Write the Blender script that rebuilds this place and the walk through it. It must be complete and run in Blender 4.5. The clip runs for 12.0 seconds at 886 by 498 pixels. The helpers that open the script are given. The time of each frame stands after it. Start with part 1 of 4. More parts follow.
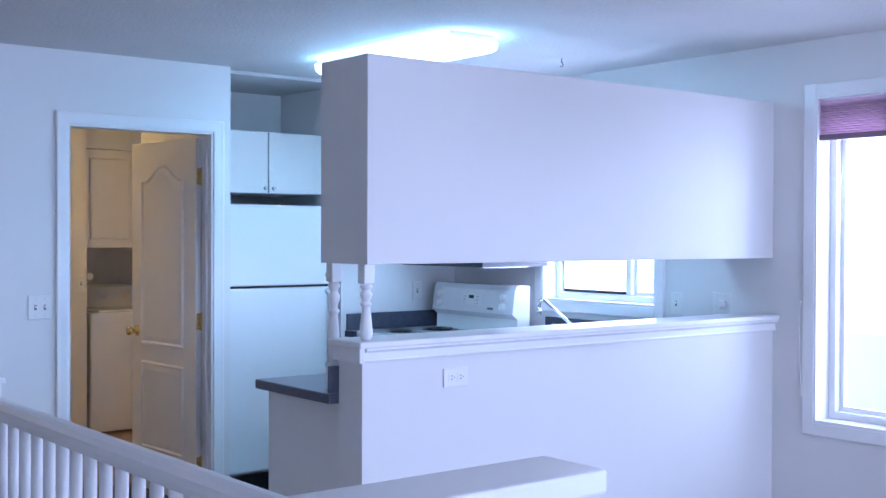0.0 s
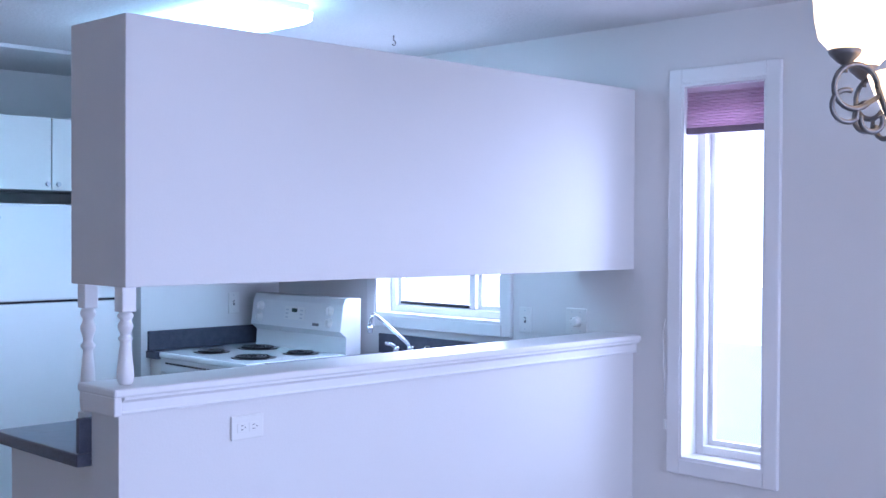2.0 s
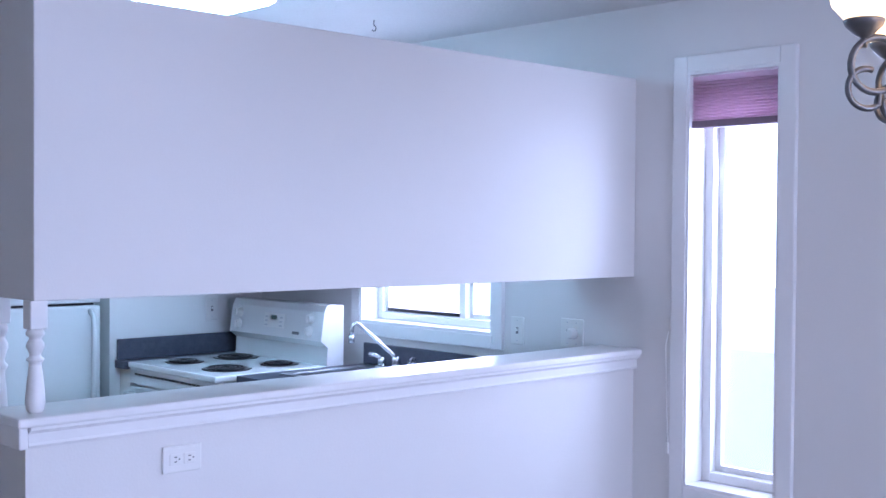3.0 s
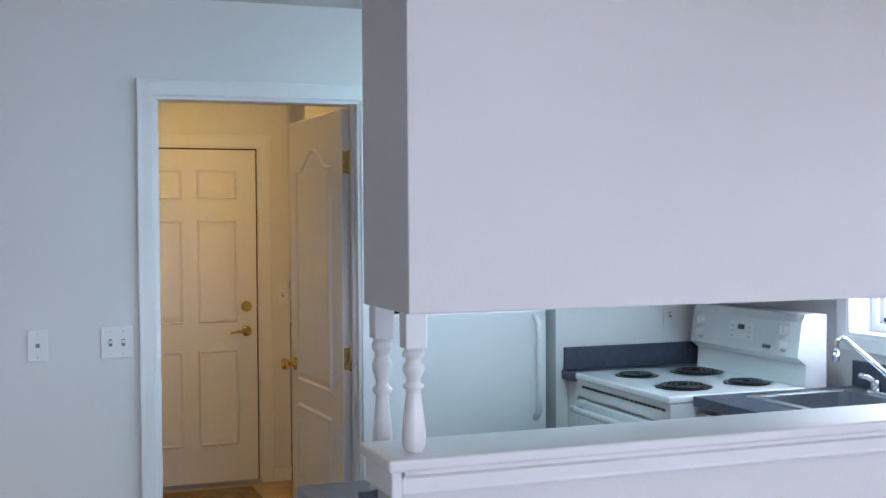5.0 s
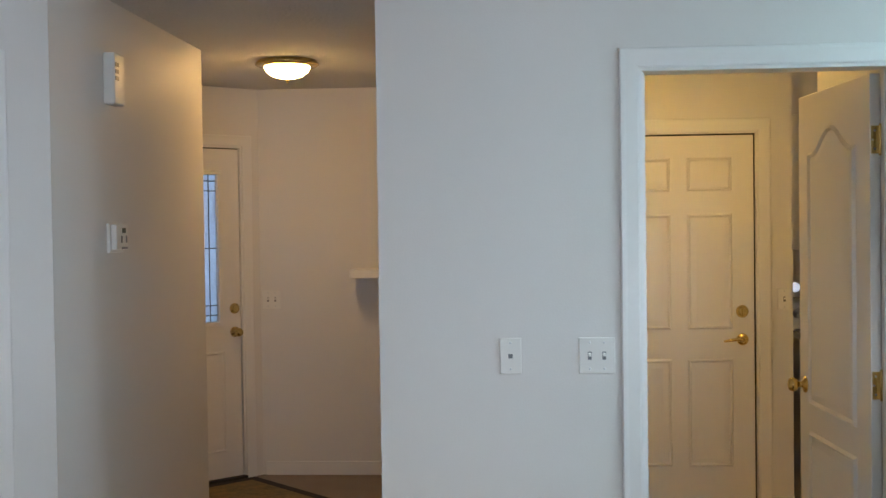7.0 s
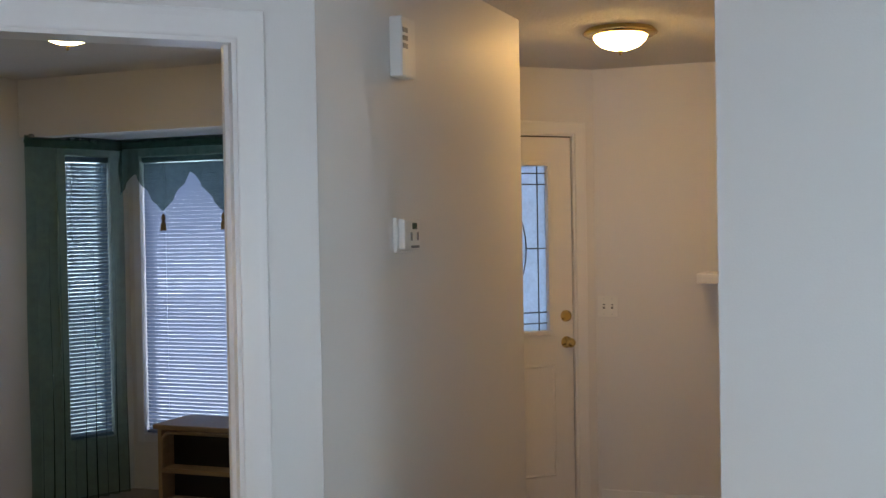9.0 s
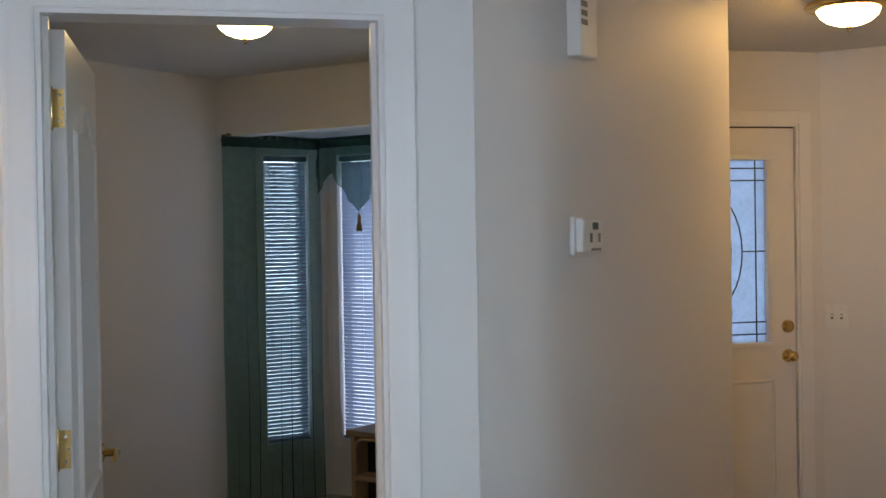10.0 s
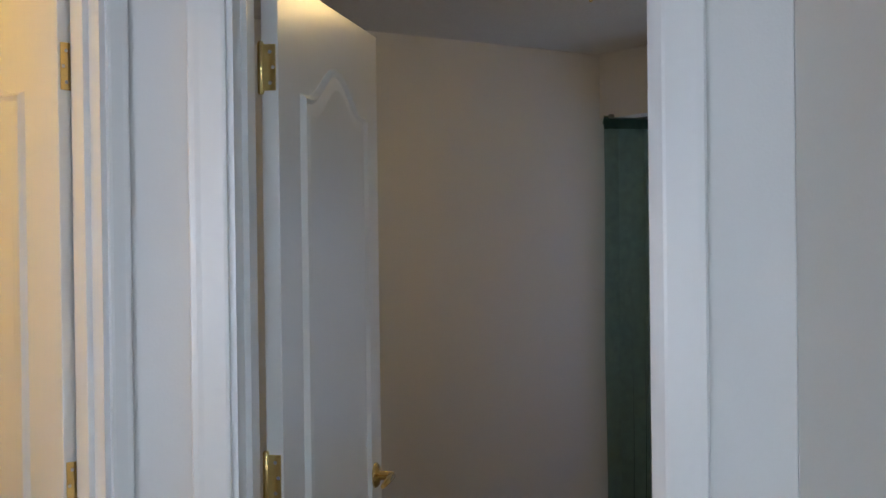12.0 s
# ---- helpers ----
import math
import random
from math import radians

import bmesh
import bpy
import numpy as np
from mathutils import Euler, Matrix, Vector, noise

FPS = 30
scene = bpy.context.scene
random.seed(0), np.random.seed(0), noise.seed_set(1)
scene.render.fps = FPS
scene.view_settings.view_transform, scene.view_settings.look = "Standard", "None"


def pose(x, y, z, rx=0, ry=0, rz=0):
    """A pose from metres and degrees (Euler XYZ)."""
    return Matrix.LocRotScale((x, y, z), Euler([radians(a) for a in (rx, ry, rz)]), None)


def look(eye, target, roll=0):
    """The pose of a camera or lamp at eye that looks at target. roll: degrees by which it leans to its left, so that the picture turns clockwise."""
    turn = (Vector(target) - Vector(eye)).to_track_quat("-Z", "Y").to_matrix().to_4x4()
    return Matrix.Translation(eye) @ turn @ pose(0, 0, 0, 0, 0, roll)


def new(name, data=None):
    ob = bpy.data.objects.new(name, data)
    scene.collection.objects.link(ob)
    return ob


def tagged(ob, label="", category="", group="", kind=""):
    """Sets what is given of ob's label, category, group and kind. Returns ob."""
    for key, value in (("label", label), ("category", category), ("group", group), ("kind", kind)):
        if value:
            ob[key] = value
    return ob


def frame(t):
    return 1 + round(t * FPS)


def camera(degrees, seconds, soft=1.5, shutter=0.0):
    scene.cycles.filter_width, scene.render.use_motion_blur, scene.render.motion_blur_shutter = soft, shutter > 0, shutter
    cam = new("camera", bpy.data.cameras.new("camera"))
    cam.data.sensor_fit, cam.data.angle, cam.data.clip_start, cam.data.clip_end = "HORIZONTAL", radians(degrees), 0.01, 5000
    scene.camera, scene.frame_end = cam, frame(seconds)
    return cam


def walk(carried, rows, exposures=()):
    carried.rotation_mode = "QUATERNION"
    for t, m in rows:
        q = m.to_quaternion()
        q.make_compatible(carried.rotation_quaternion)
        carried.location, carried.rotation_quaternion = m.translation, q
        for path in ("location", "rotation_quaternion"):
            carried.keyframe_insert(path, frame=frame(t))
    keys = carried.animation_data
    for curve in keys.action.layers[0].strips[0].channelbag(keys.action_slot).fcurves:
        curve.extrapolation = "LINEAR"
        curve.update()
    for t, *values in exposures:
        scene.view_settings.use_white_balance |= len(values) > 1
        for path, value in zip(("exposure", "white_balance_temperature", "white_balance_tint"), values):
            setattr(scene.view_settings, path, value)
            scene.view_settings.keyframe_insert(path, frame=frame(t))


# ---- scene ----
cam = camera(42.0, 12.0)
PATH = [
    (0, (-2.095, -5.701, 1.505), (-0.859, -4.13, 1.48), 0.2),
    (0.5, (-1.922, -5.576, 1.536), (-0.66, -4.024, 1.509), 0.2),
    (1, (-1.753, -5.427, 1.541), (-0.476, -3.888, 1.514), 0.3),
    (1.5, (-1.591, -5.281, 1.559), (-0.233, -3.813, 1.53), 0.3),
    (2, (-1.397, -5.156, 1.563), (0.021, -3.745, 1.528), 0.3),
    (2.5, (-1.18, -5.057, 1.577), (0.236, -3.646, 1.541), 0.4),
    (4.5, (-0.54, -4.603, 1.592), (0.415, -2.846, 1.54), -0.3),
    (5, (-0.47, -4.414, 1.574), (0.218, -2.536, 1.528), -0.4),
    (5.5, (-0.437, -4.247, 1.57), (0.036, -2.304, 1.524), -0.4),
    (6, (-0.408, -4.068, 1.569), (-0.137, -2.087, 1.522), -0.6),
    (6.5, (-0.393, -3.899, 1.571), (-0.333, -1.901, 1.524), -0.7),
    (8.5, (-0.411, -3.059, 1.549), (-0.997, -1.148, 1.516), -1.0),
    (9, (-0.435, -2.842, 1.542), (-1.167, -0.981, 1.51), -1.0),
    (9.5, (-0.46, -2.616, 1.533), (-1.331, -0.816, 1.502), -1.0),
    (10, (-0.462, -2.412, 1.539), (-1.548, -0.732, 1.515), -0.9),
    (10.5, (-0.503, -2.207, 1.529), (-1.759, -0.651, 1.508), -0.9),
    (11, (-0.545, -2.005, 1.527), (-1.946, -0.578, 1.504), -0.7),
    (11.5, (-0.567, -1.792, 1.524), (-2.118, -0.529, 1.501), -0.8),
    (12, (-0.633, -1.608, 1.513), (-2.29, -0.488, 1.495), -0.7),
]
EXPOSURES = [(0, 0.42, 4870, 23), (2.7, 0.30, 5100, 26), (4.5, 0.22, 5600, 19), (5.5, 0.25, 6150, 14), (6.5, 0.28, 6450, 12), (8.5, 0.33, 6300, 11), (12, 0.4, 6050, 12)]
walk(cam, [(t, look(e, g, r)) for t, e, g, r in PATH], EXPOSURES)

# ---- world, sun and large lights ----
world = bpy.data.worlds.new("sky")
scene.world = world
world.use_nodes = True
_n = world.node_tree.nodes
_bg = _n["Background"]
_sky = _n.new("ShaderNodeTexSky")
_sky.sky_type = "NISHITA"
_sky.sun_disc = False
_sky.sun_elevation = radians(35)
_sky.sun_rotation = radians(200)
_sky.dust_density = 3.0
world.node_tree.links.new(_sky.outputs[0], _bg.inputs[0])
_bg.inputs[1].default_value = 0.15

sun_data = bpy.data.lights.new("sun", "SUN")
sun_data.energy, sun_data.angle, sun_data.color = 0.8, radians(12), (1, 0.96, 0.9)
sun_ob = new("sun", sun_data)
sun_ob.matrix_world = look((0, 0, 10), (4.0, 9.0, 3.0))


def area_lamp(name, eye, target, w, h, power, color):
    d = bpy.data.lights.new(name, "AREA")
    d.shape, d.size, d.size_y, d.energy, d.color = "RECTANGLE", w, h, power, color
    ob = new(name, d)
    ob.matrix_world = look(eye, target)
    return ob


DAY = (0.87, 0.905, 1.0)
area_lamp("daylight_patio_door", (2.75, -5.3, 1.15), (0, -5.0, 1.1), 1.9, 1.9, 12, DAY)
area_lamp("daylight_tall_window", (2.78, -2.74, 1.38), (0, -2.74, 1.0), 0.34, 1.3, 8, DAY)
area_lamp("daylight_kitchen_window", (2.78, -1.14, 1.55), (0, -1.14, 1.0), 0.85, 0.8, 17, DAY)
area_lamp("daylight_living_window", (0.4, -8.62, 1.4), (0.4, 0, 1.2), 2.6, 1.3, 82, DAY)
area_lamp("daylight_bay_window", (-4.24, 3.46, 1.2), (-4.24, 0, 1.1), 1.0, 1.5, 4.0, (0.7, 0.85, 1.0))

# ---- materials ----


def material(name, color, rough=0.5, metal=0.0, var=0.06, scale=3.0, grain=60.0, bump=0.0, bump_scale=120.0, color2=None, emit=0.0, stretch=(1, 1, 1), coat=0.0, translucent=0.0):
    m = bpy.data.materials.new(name)
    m.use_nodes = True
    nt = m.node_tree
    b = nt.nodes["Principled BSDF"]
    b.inputs["Roughness"].default_value = rough
    b.inputs["Metallic"].default_value = metal
    b.inputs["Coat Weight"].default_value = coat
    tc = nt.nodes.new("ShaderNodeTexCoord")
    mp = nt.nodes.new("ShaderNodeMapping")
    mp.inputs["Scale"].default_value = stretch
    nt.links.new(tc.outputs["Object"], mp.inputs[0])
    n1 = nt.nodes.new("ShaderNodeTexNoise")
    n1.inputs["Scale"].default_value = scale
    n1.inputs["Detail"].default_value = 3
    n2 = nt.nodes.new("ShaderNodeTexNoise")
    n2.inputs["Scale"].default_value = grain
    n2.inputs["Detail"].default_value = 4
    for n in (n1, n2):
        nt.links.new(mp.outputs[0], n.inputs["Vector"])
    add = nt.nodes.new("ShaderNodeMath")
    add.operation = "ADD"
    nt.links.new(n1.outputs[0], add.inputs[0])
    nt.links.new(n2.outputs[0], add.inputs[1])
    ramp = nt.nodes.new("ShaderNodeMapRange")
    ramp.inputs[1].default_value, ramp.inputs[2].default_value = 0.6, 1.4
    nt.links.new(add.outputs[0], ramp.inputs[0])
    mix = nt.nodes.new("ShaderNodeMix")
    mix.data_type = "RGBA"
    c = Vector(color)
    c2 = Vector(color2) if color2 else c * (1 - var * 2)
    mix.inputs[6].default_value = (*c2, 1)
    mix.inputs[7].default_value = (*c, 1)
    nt.links.new(ramp.outputs[0], mix.inputs[0])
    nt.links.new(mix.outputs[2], b.inputs["Base Color"])
    if bump:
        n3 = nt.nodes.new("ShaderNodeTexNoise")
        n3.inputs["Scale"].default_value = bump_scale
        n3.inputs["Detail"].default_value = 3
        nt.links.new(tc.outputs["Object"], n3.inputs["Vector"])
        bp = nt.nodes.new("ShaderNodeBump")
        bp.inputs["Strength"].default_value = bump
        bp.inputs["Distance"].default_value = 0.004
        nt.links.new(n3.outputs[0], bp.inputs["Height"])
        nt.links.new(bp.outputs[0], b.inputs["Normal"])
    if emit:
        b.inputs["Emission Color"].default_value = (*color, 1)
        b.inputs["Emission Strength"].default_value = emit
    if translucent:
        tr = nt.nodes.new("ShaderNodeBsdfTranslucent")
        nt.links.new(mix.outputs[2], tr.inputs[0])
        ms = nt.nodes.new("ShaderNodeMixShader")
        ms.inputs[0].default_value = translucent
        nt.links.new(b.outputs[0], ms.inputs[1])
        nt.links.new(tr.outputs[0], ms.inputs[2])
        nt.links.new(ms.outputs[0], nt.nodes["Material Output"].inputs[0])
    return m


def glass_material(name, tint=(1, 1, 1), rough=0.0, clear=0.92):
    m = bpy.data.materials.new(name)
    m.use_nodes = True
    nt = m.node_tree
    g = nt.nodes.new("ShaderNodeBsdfGlossy")
    g.inputs["Roughness"].default_value = rough
    t = nt.nodes.new("ShaderNodeBsdfTransparent")
    t.inputs[0].default_value = (*tint, 1)
    ms = nt.nodes.new("ShaderNodeMixShader")
    ms.inputs[0].default_value = clear
    nt.links.new(g.outputs[0], ms.inputs[1])
    nt.links.new(t.outputs[0], ms.inputs[2])
    nt.links.new(ms.outputs[0], nt.nodes["Material Output"].inputs[0])
    return m


def sheer_material(name, color, clear):
    m = bpy.data.materials.new(name)
    m.use_nodes = True
    nt = m.node_tree
    d = nt.nodes.new("ShaderNodeBsdfDiffuse")
    d.inputs[0].default_value = (*color, 1)
    tl = nt.nodes.new("ShaderNodeBsdfTranslucent")
    tl.inputs[0].default_value = (*color, 1)
    t = nt.nodes.new("ShaderNodeBsdfTransparent")
    t.inputs[0].default_value = (0.72, 0.85, 0.8, 1)
    tc = nt.nodes.new("ShaderNodeTexCoord")
    no = nt.nodes.new("ShaderNodeTexNoise")
    no.inputs["Scale"].default_value = 25
    nt.links.new(tc.outputs["Object"], no.inputs["Vector"])
    mr = nt.nodes.new("ShaderNodeMapRange")
    mr.inputs[3].default_value, mr.inputs[4].default_value = clear - 0.12, clear + 0.12
    nt.links.new(no.outputs[0], mr.inputs[0])
    a = nt.nodes.new("ShaderNodeMixShader")
    a.inputs[0].default_value = 0.5
    nt.links.new(d.outputs[0], a.inputs[1])
    nt.links.new(tl.outputs[0], a.inputs[2])
    b = nt.nodes.new("ShaderNodeMixShader")
    nt.links.new(mr.outputs[0], b.inputs[0])
    nt.links.new(a.outputs[0], b.inputs[1])
    nt.links.new(t.outputs[0], b.inputs[2])
    nt.links.new(b.outputs[0], nt.nodes["Material Output"].inputs[0])
    return m


WALL = material("wall_paint", (0.74, 0.73, 0.72), 0.55, var=0.012, scale=1.2, grain=180, bump=0.10, bump_scale=160)
CEIL = material("ceiling_texture", (0.72, 0.72, 0.72), 0.9, var=0.05, scale=2, grain=90, bump=0.9, bump_scale=55)
TRIM = material("trim_paint", (0.80, 0.80, 0.80), 0.3, var=0.012, scale=4, grain=60, bump=0.03, bump_scale=40)
DOOR = material("door_paint", (0.80, 0.79, 0.77), 0.28, var=0.012, scale=4, grain=90, bump=0.05, bump_scale=70, stretch=(1, 1, 0.15))
CAB = material("cabinet_melamine", (0.76, 0.75, 0.72), 0.35, var=0.015)
APPL = material("appliance_enamel", (0.80, 0.81, 0.81), 0.22, var=0.008, bump=0.02, bump_scale=300, coat=0.3)
LAM = material("laminate_slate", (0.085, 0.095, 0.13), 0.32, var=0.2, scale=30, grain=220, color2=(0.045, 0.05, 0.075))
BLACK = material("black_enamel", (0.012, 0.012, 0.014), 0.3, var=0.1)
DARK = material("dark_shadow_gap", (0.02, 0.02, 0.022), 0.7, var=0.1)
CHROME = material("chrome", (0.75, 0.77, 0.8), 0.12, 1.0, var=0.02)
STEEL = material("brushed_steel", (0.6, 0.62, 0.65), 0.28, 1.0, var=0.05, stretch=(1, 20, 1))
BRASS = material("brass", (0.80, 0.60, 0.24), 0.2, 1.0, var=0.08, scale=12)
PEWTER = material("pewter_metal", (0.20, 0.20, 0.21), 0.38, 0.8, var=0.12, scale=20)
PLASTIC = material("white_plastic", (0.78, 0.78, 0.76), 0.35, var=0.01)
GREY = material("grey_plastic", (0.16, 0.17, 0.18), 0.4, var=0.05)
CARPET = material("beige_carpet", (0.36, 0.32, 0.27), 0.95, var=0.12, scale=4, grain=300, bump=0.8, bump_scale=400)
VINYL = material("dark_vinyl", (0.07, 0.06, 0.06), 0.4, var=0.2, scale=8, grain=60)
TILE = material("brown_floor_tile", (0.22, 0.16, 0.11), 0.4, var=0.15, scale=5, grain=80, bump=0.1)
OAK = material("pale_wood", (0.42, 0.30, 0.18), 0.45, var=0.12, scale=3, grain=40, stretch=(1, 1, 8))
RUG = material("rug_weave", (0.30, 0.20, 0.10), 0.95, var=0.3, scale=9, grain=30, color2=(0.10, 0.09, 0.05), bump=0.6, bump_scale=300)
RUGEDGE = material("rug_border", (0.02, 0.022, 0.03), 0.95, var=0.1, bump=0.5, bump_scale=300)
SNOW = material("snow", (0.80, 0.82, 0.86), 0.8, var=0.03, scale=0.6, grain=6, bump=0.3, bump_scale=5)
BLINDPINK = material("mauve_pleated_fabric", (0.84, 0.70, 0.79), 0.8, var=0.05, translucent=0.65)
# white slats dimmed in colour to dark blue-grey, as they look against daylight
SLAT_DIMMED = material("dimmed_white_slat", (0.26, 0.31, 0.43), 0.45, var=0.02, translucent=0.3)
SHEER = sheer_material("green_sheer", (0.055, 0.12, 0.09), 0.58)
VALANCE = sheer_material("green_valance_sheer", (0.05, 0.11, 0.085), 0.33)
TASSEL = material("gold_tassel", (0.25, 0.15, 0.05), 0.7, var=0.2, grain=200)
GLASS = glass_material("window_glass")
FROST = material("frosted_leaded_glass", (0.55, 0.63, 0.72), 0.25, var=0.12, scale=14, grain=60, bump=0.5, bump_scale=60, translucent=0.8)
CAME = material("lead_came", (0.12, 0.11, 0.09), 0.45, 0.7, var=0.1)
BOWL = material("warm_lamp_glass", (1.0, 0.58, 0.19), 0.3, var=0.0, emit=42)
BOWL_DIM = material("dim_lamp_glass", (1.0, 0.68, 0.26), 0.3, var=0.0, emit=28)
BOWL_STRONG = material("strong_lamp_glass", (1.0, 0.60, 0.15), 0.3, var=0.0, emit=70)
SHADE = material("chandelier_glass", (1.0, 0.70, 0.36), 0.3, var=0.0, emit=2.2)
TUBE = material("fluorescent_diffuser", (0.58, 0.93, 1.0), 0.4, var=0.0, emit=12)
# self-glowing white for the sky ring, so window views blow out
SKY_GLOW = material("glowing_sky_backdrop", (0.86, 0.93, 1.0), 1.0, var=0.0, emit=1.9)
LCD = material("green_display", (0.05, 0.09, 0.08), 0.2, var=0.05)

# ---- builders ----


def box(bm, x0, x1, y0, y1, z0, z1, bevel=0.0, m=None):
    r = bmesh.ops.create_cube(bm, size=1.0)
    vs = r["verts"]
    for v in vs:
        v.co = Vector((x0 + (v.co.x + 0.5) * (x1 - x0), y0 + (v.co.y + 0.5) * (y1 - y0), z0 + (v.co.z + 0.5) * (z1 - z0)))
    if bevel:
        es = list({e for v in vs for e in v.link_edges})
        r = bmesh.ops.bevel(bm, geom=es, offset=bevel, segments=2, affect="EDGES", profile=0.5)
        vs = list({v for f in r["faces"] for v in f.verts} | {v for v in vs if v.is_valid})
    if m is not None:
        bmesh.ops.transform(bm, matrix=m, verts=vs)
    return vs


def lathe(bm, profile, n=24, m=None, cap=True):
    """A turned solid from (radius, height) pairs, bottom to top."""
    rings = []
    for r, z in profile:
        rings.append([bm.verts.new((r * math.cos(2 * math.pi * i / n), r * math.sin(2 * math.pi * i / n), z)) for i in range(n)])
    for a, b in zip(rings, rings[1:]):
        for i in range(n):
            bm.faces.new((a[i], a[(i + 1) % n], b[(i + 1) % n], b[i])).smooth = True
    if cap:
        bm.faces.new(list(reversed(rings[0])))
        bm.faces.new(rings[-1])
    if m is not None:
        bmesh.ops.transform(bm, matrix=m, verts=[v for r in rings for v in r])


def tube(bm, pts, r, n=8):
    """A round bar along a line of points; r is one radius or one for each point."""
    pts = [Vector(p) for p in pts]
    rr = r if isinstance(r, (list, tuple)) else [r] * len(pts)
    rings = []
    for i, p in enumerate(pts):
        d = (pts[min(i + 1, len(pts) - 1)] - pts[max(i - 1, 0)]).normalized()
        q = d.to_track_quat("Z", "Y").to_matrix()
        rings.append([bm.verts.new(p + q @ Vector((rr[i] * math.cos(2 * math.pi * k / n), rr[i] * math.sin(2 * math.pi * k / n), 0))) for k in range(n)])
    for a, b in zip(rings, rings[1:]):
        off = min(range(n), key=lambda o: sum((a[k].co - b[(k + o) % n].co).length for k in range(n)))
        for k in range(n):
            bm.faces.new((a[k], a[(k + 1) % n], b[(k + 1 + off) % n], b[(k + off) % n])).smooth = True
    bm.faces.new(list(reversed(rings[0])))
    bm.faces.new(rings[-1])


def prism(bm, pts, z0, z1):
    """A flat-topped solid over a polygon, counter-clockwise."""
    a = [bm.verts.new((x, y, z0)) for x, y in pts]
    b = [bm.verts.new((x, y, z1)) for x, y in pts]
    n = len(pts)
    bm.faces.new(list(reversed(a)))
    bm.faces.new(b)
    for i in range(n):
        bm.faces.new((a[i], a[(i + 1) % n], b[(i + 1) % n], b[i]))


def extrude_x(bm, prof, x0, x1):
    """A moulding: a (y, z) outline drawn out along x."""
    a = [bm.verts.new((x0, y, z)) for y, z in prof]
    b = [bm.verts.new((x1, y, z)) for y, z in prof]
    n = len(prof)
    bm.faces.new(a)
    bm.faces.new(list(reversed(b)))
    for i in range(n):
        bm.faces.new((b[i], b[(i + 1) % n], a[(i + 1) % n], a[i]))


def mesh_of(name, bm, mat):
    bmesh.ops.recalc_face_normals(bm, faces=bm.faces)
    me = bpy.data.meshes.new(name)
    bm.to_mesh(me)
    bm.free()
    me.materials.append(mat)
    return me


def part(name, bm, mat, parent=None, label="", m=None):
    ob = new(name, mesh_of(name, bm, mat))
    if parent is not None:
        ob.parent = parent
    if m is not None:
        ob.matrix_basis = m
    return tagged(ob, label)


def thing(name, label, category, m=None, group="", kind=""):
    ob = new(name)
    ob.empty_display_size = 0.1
    if m is not None:
        ob.matrix_basis = m
    return tagged(ob, label, category, group, kind)


def structure(name, bm, mat, label, category, m=None):
    ob = new(name, mesh_of(name, bm, mat))
    if m is not None:
        ob.matrix_basis = m
    return tagged(ob, label, category, kind="structure")


def boxed(name, mat, parent, *dims, bevel=0.0, label="", m=None):
    bm = bmesh.new()
    box(bm, *dims, bevel=bevel)
    return part(name, bm, mat, parent, label, m)


def wall(name, p0, p1, thick, z0, z1, label, openings=(), mat=None):
    """A wall from p0 to p1 whose body lies to the left of that line, with openings (from, to, bottom, top)."""
    d = Vector((p1[0] - p0[0], p1[1] - p0[1]))
    length = d.length
    bm = bmesh.new()
    s = 0.0
    for a, b, lo, hi in sorted(openings):
        if a > s:
            box(bm, s, a, 0, thick, z0, z1)
        if lo > z0:
            box(bm, a, b, 0, thick, z0, lo)
        if hi < z1:
            box(bm, a, b, 0, thick, hi, z1)
        s = b
    if s < length:
        box(bm, s, length, 0, thick, z0, z1)
    bmesh.ops.remove_doubles(bm, verts=bm.verts, dist=1e-5)
    return structure(name, bm, mat or WALL, label, "wall", pose(p0[0], p0[1], 0, 0, 0, math.degrees(math.atan2(d.y, d.x))))


def relief(bm, outline, y, out, depth=0.007, width=0.016):
    """A moulded door panel: a bead round an outline of (x, z), raised on the face at y; out is +1 or -1."""
    c = Vector((sum(p[0] for p in outline) / len(outline), sum(p[1] for p in outline) / len(outline)))
    xs, zs = [p[0] for p in outline], [p[1] for p in outline]
    w, h = max(xs) - min(xs), max(zs) - min(zs)
    rings = []
    for inset, lift in ((0, 0), (width * 0.5, depth), (width, depth * 0.25), (width * 2.4, depth * 0.6)):
        kx, kz = (w - 2 * inset) / w, (h - 2 * inset) / h
        cx, cz = (max(xs) + min(xs)) / 2, (max(zs) + min(zs)) / 2
        rings.append([bm.verts.new((cx + (p[0] - cx) * kx, y + out * lift, cz + (p[1] - cz) * kz)) for p in outline])
    n = len(outline)
    for a, b in zip(rings, rings[1:]):
        for i in range(n):
            bm.faces.new((a[i], a[(i + 1) % n], b[(i + 1) % n], b[i]))
    bm.faces.new(rings[-1])


def arched(x0, x1, z0, z1, rise):
    """An outline with a cathedral arch for its top."""
    pts = [(x0, z0), (x1, z0), (x1, z1 - rise)]
    for i in range(1, 16):
        u = i / 16
        pts.append((x1 + (x0 - x1) * u, z1 - rise + rise * 0.5 * (1 - math.cos(2 * math.pi * min(max((u - 0.08) / 0.84, 0), 1)))))
    pts.append((x0, z1 - rise))
    return pts


def rect(x0, x1, z0, z1):
    return [(x0, z0), (x1, z0), (x1, z1), (x0, z1)]


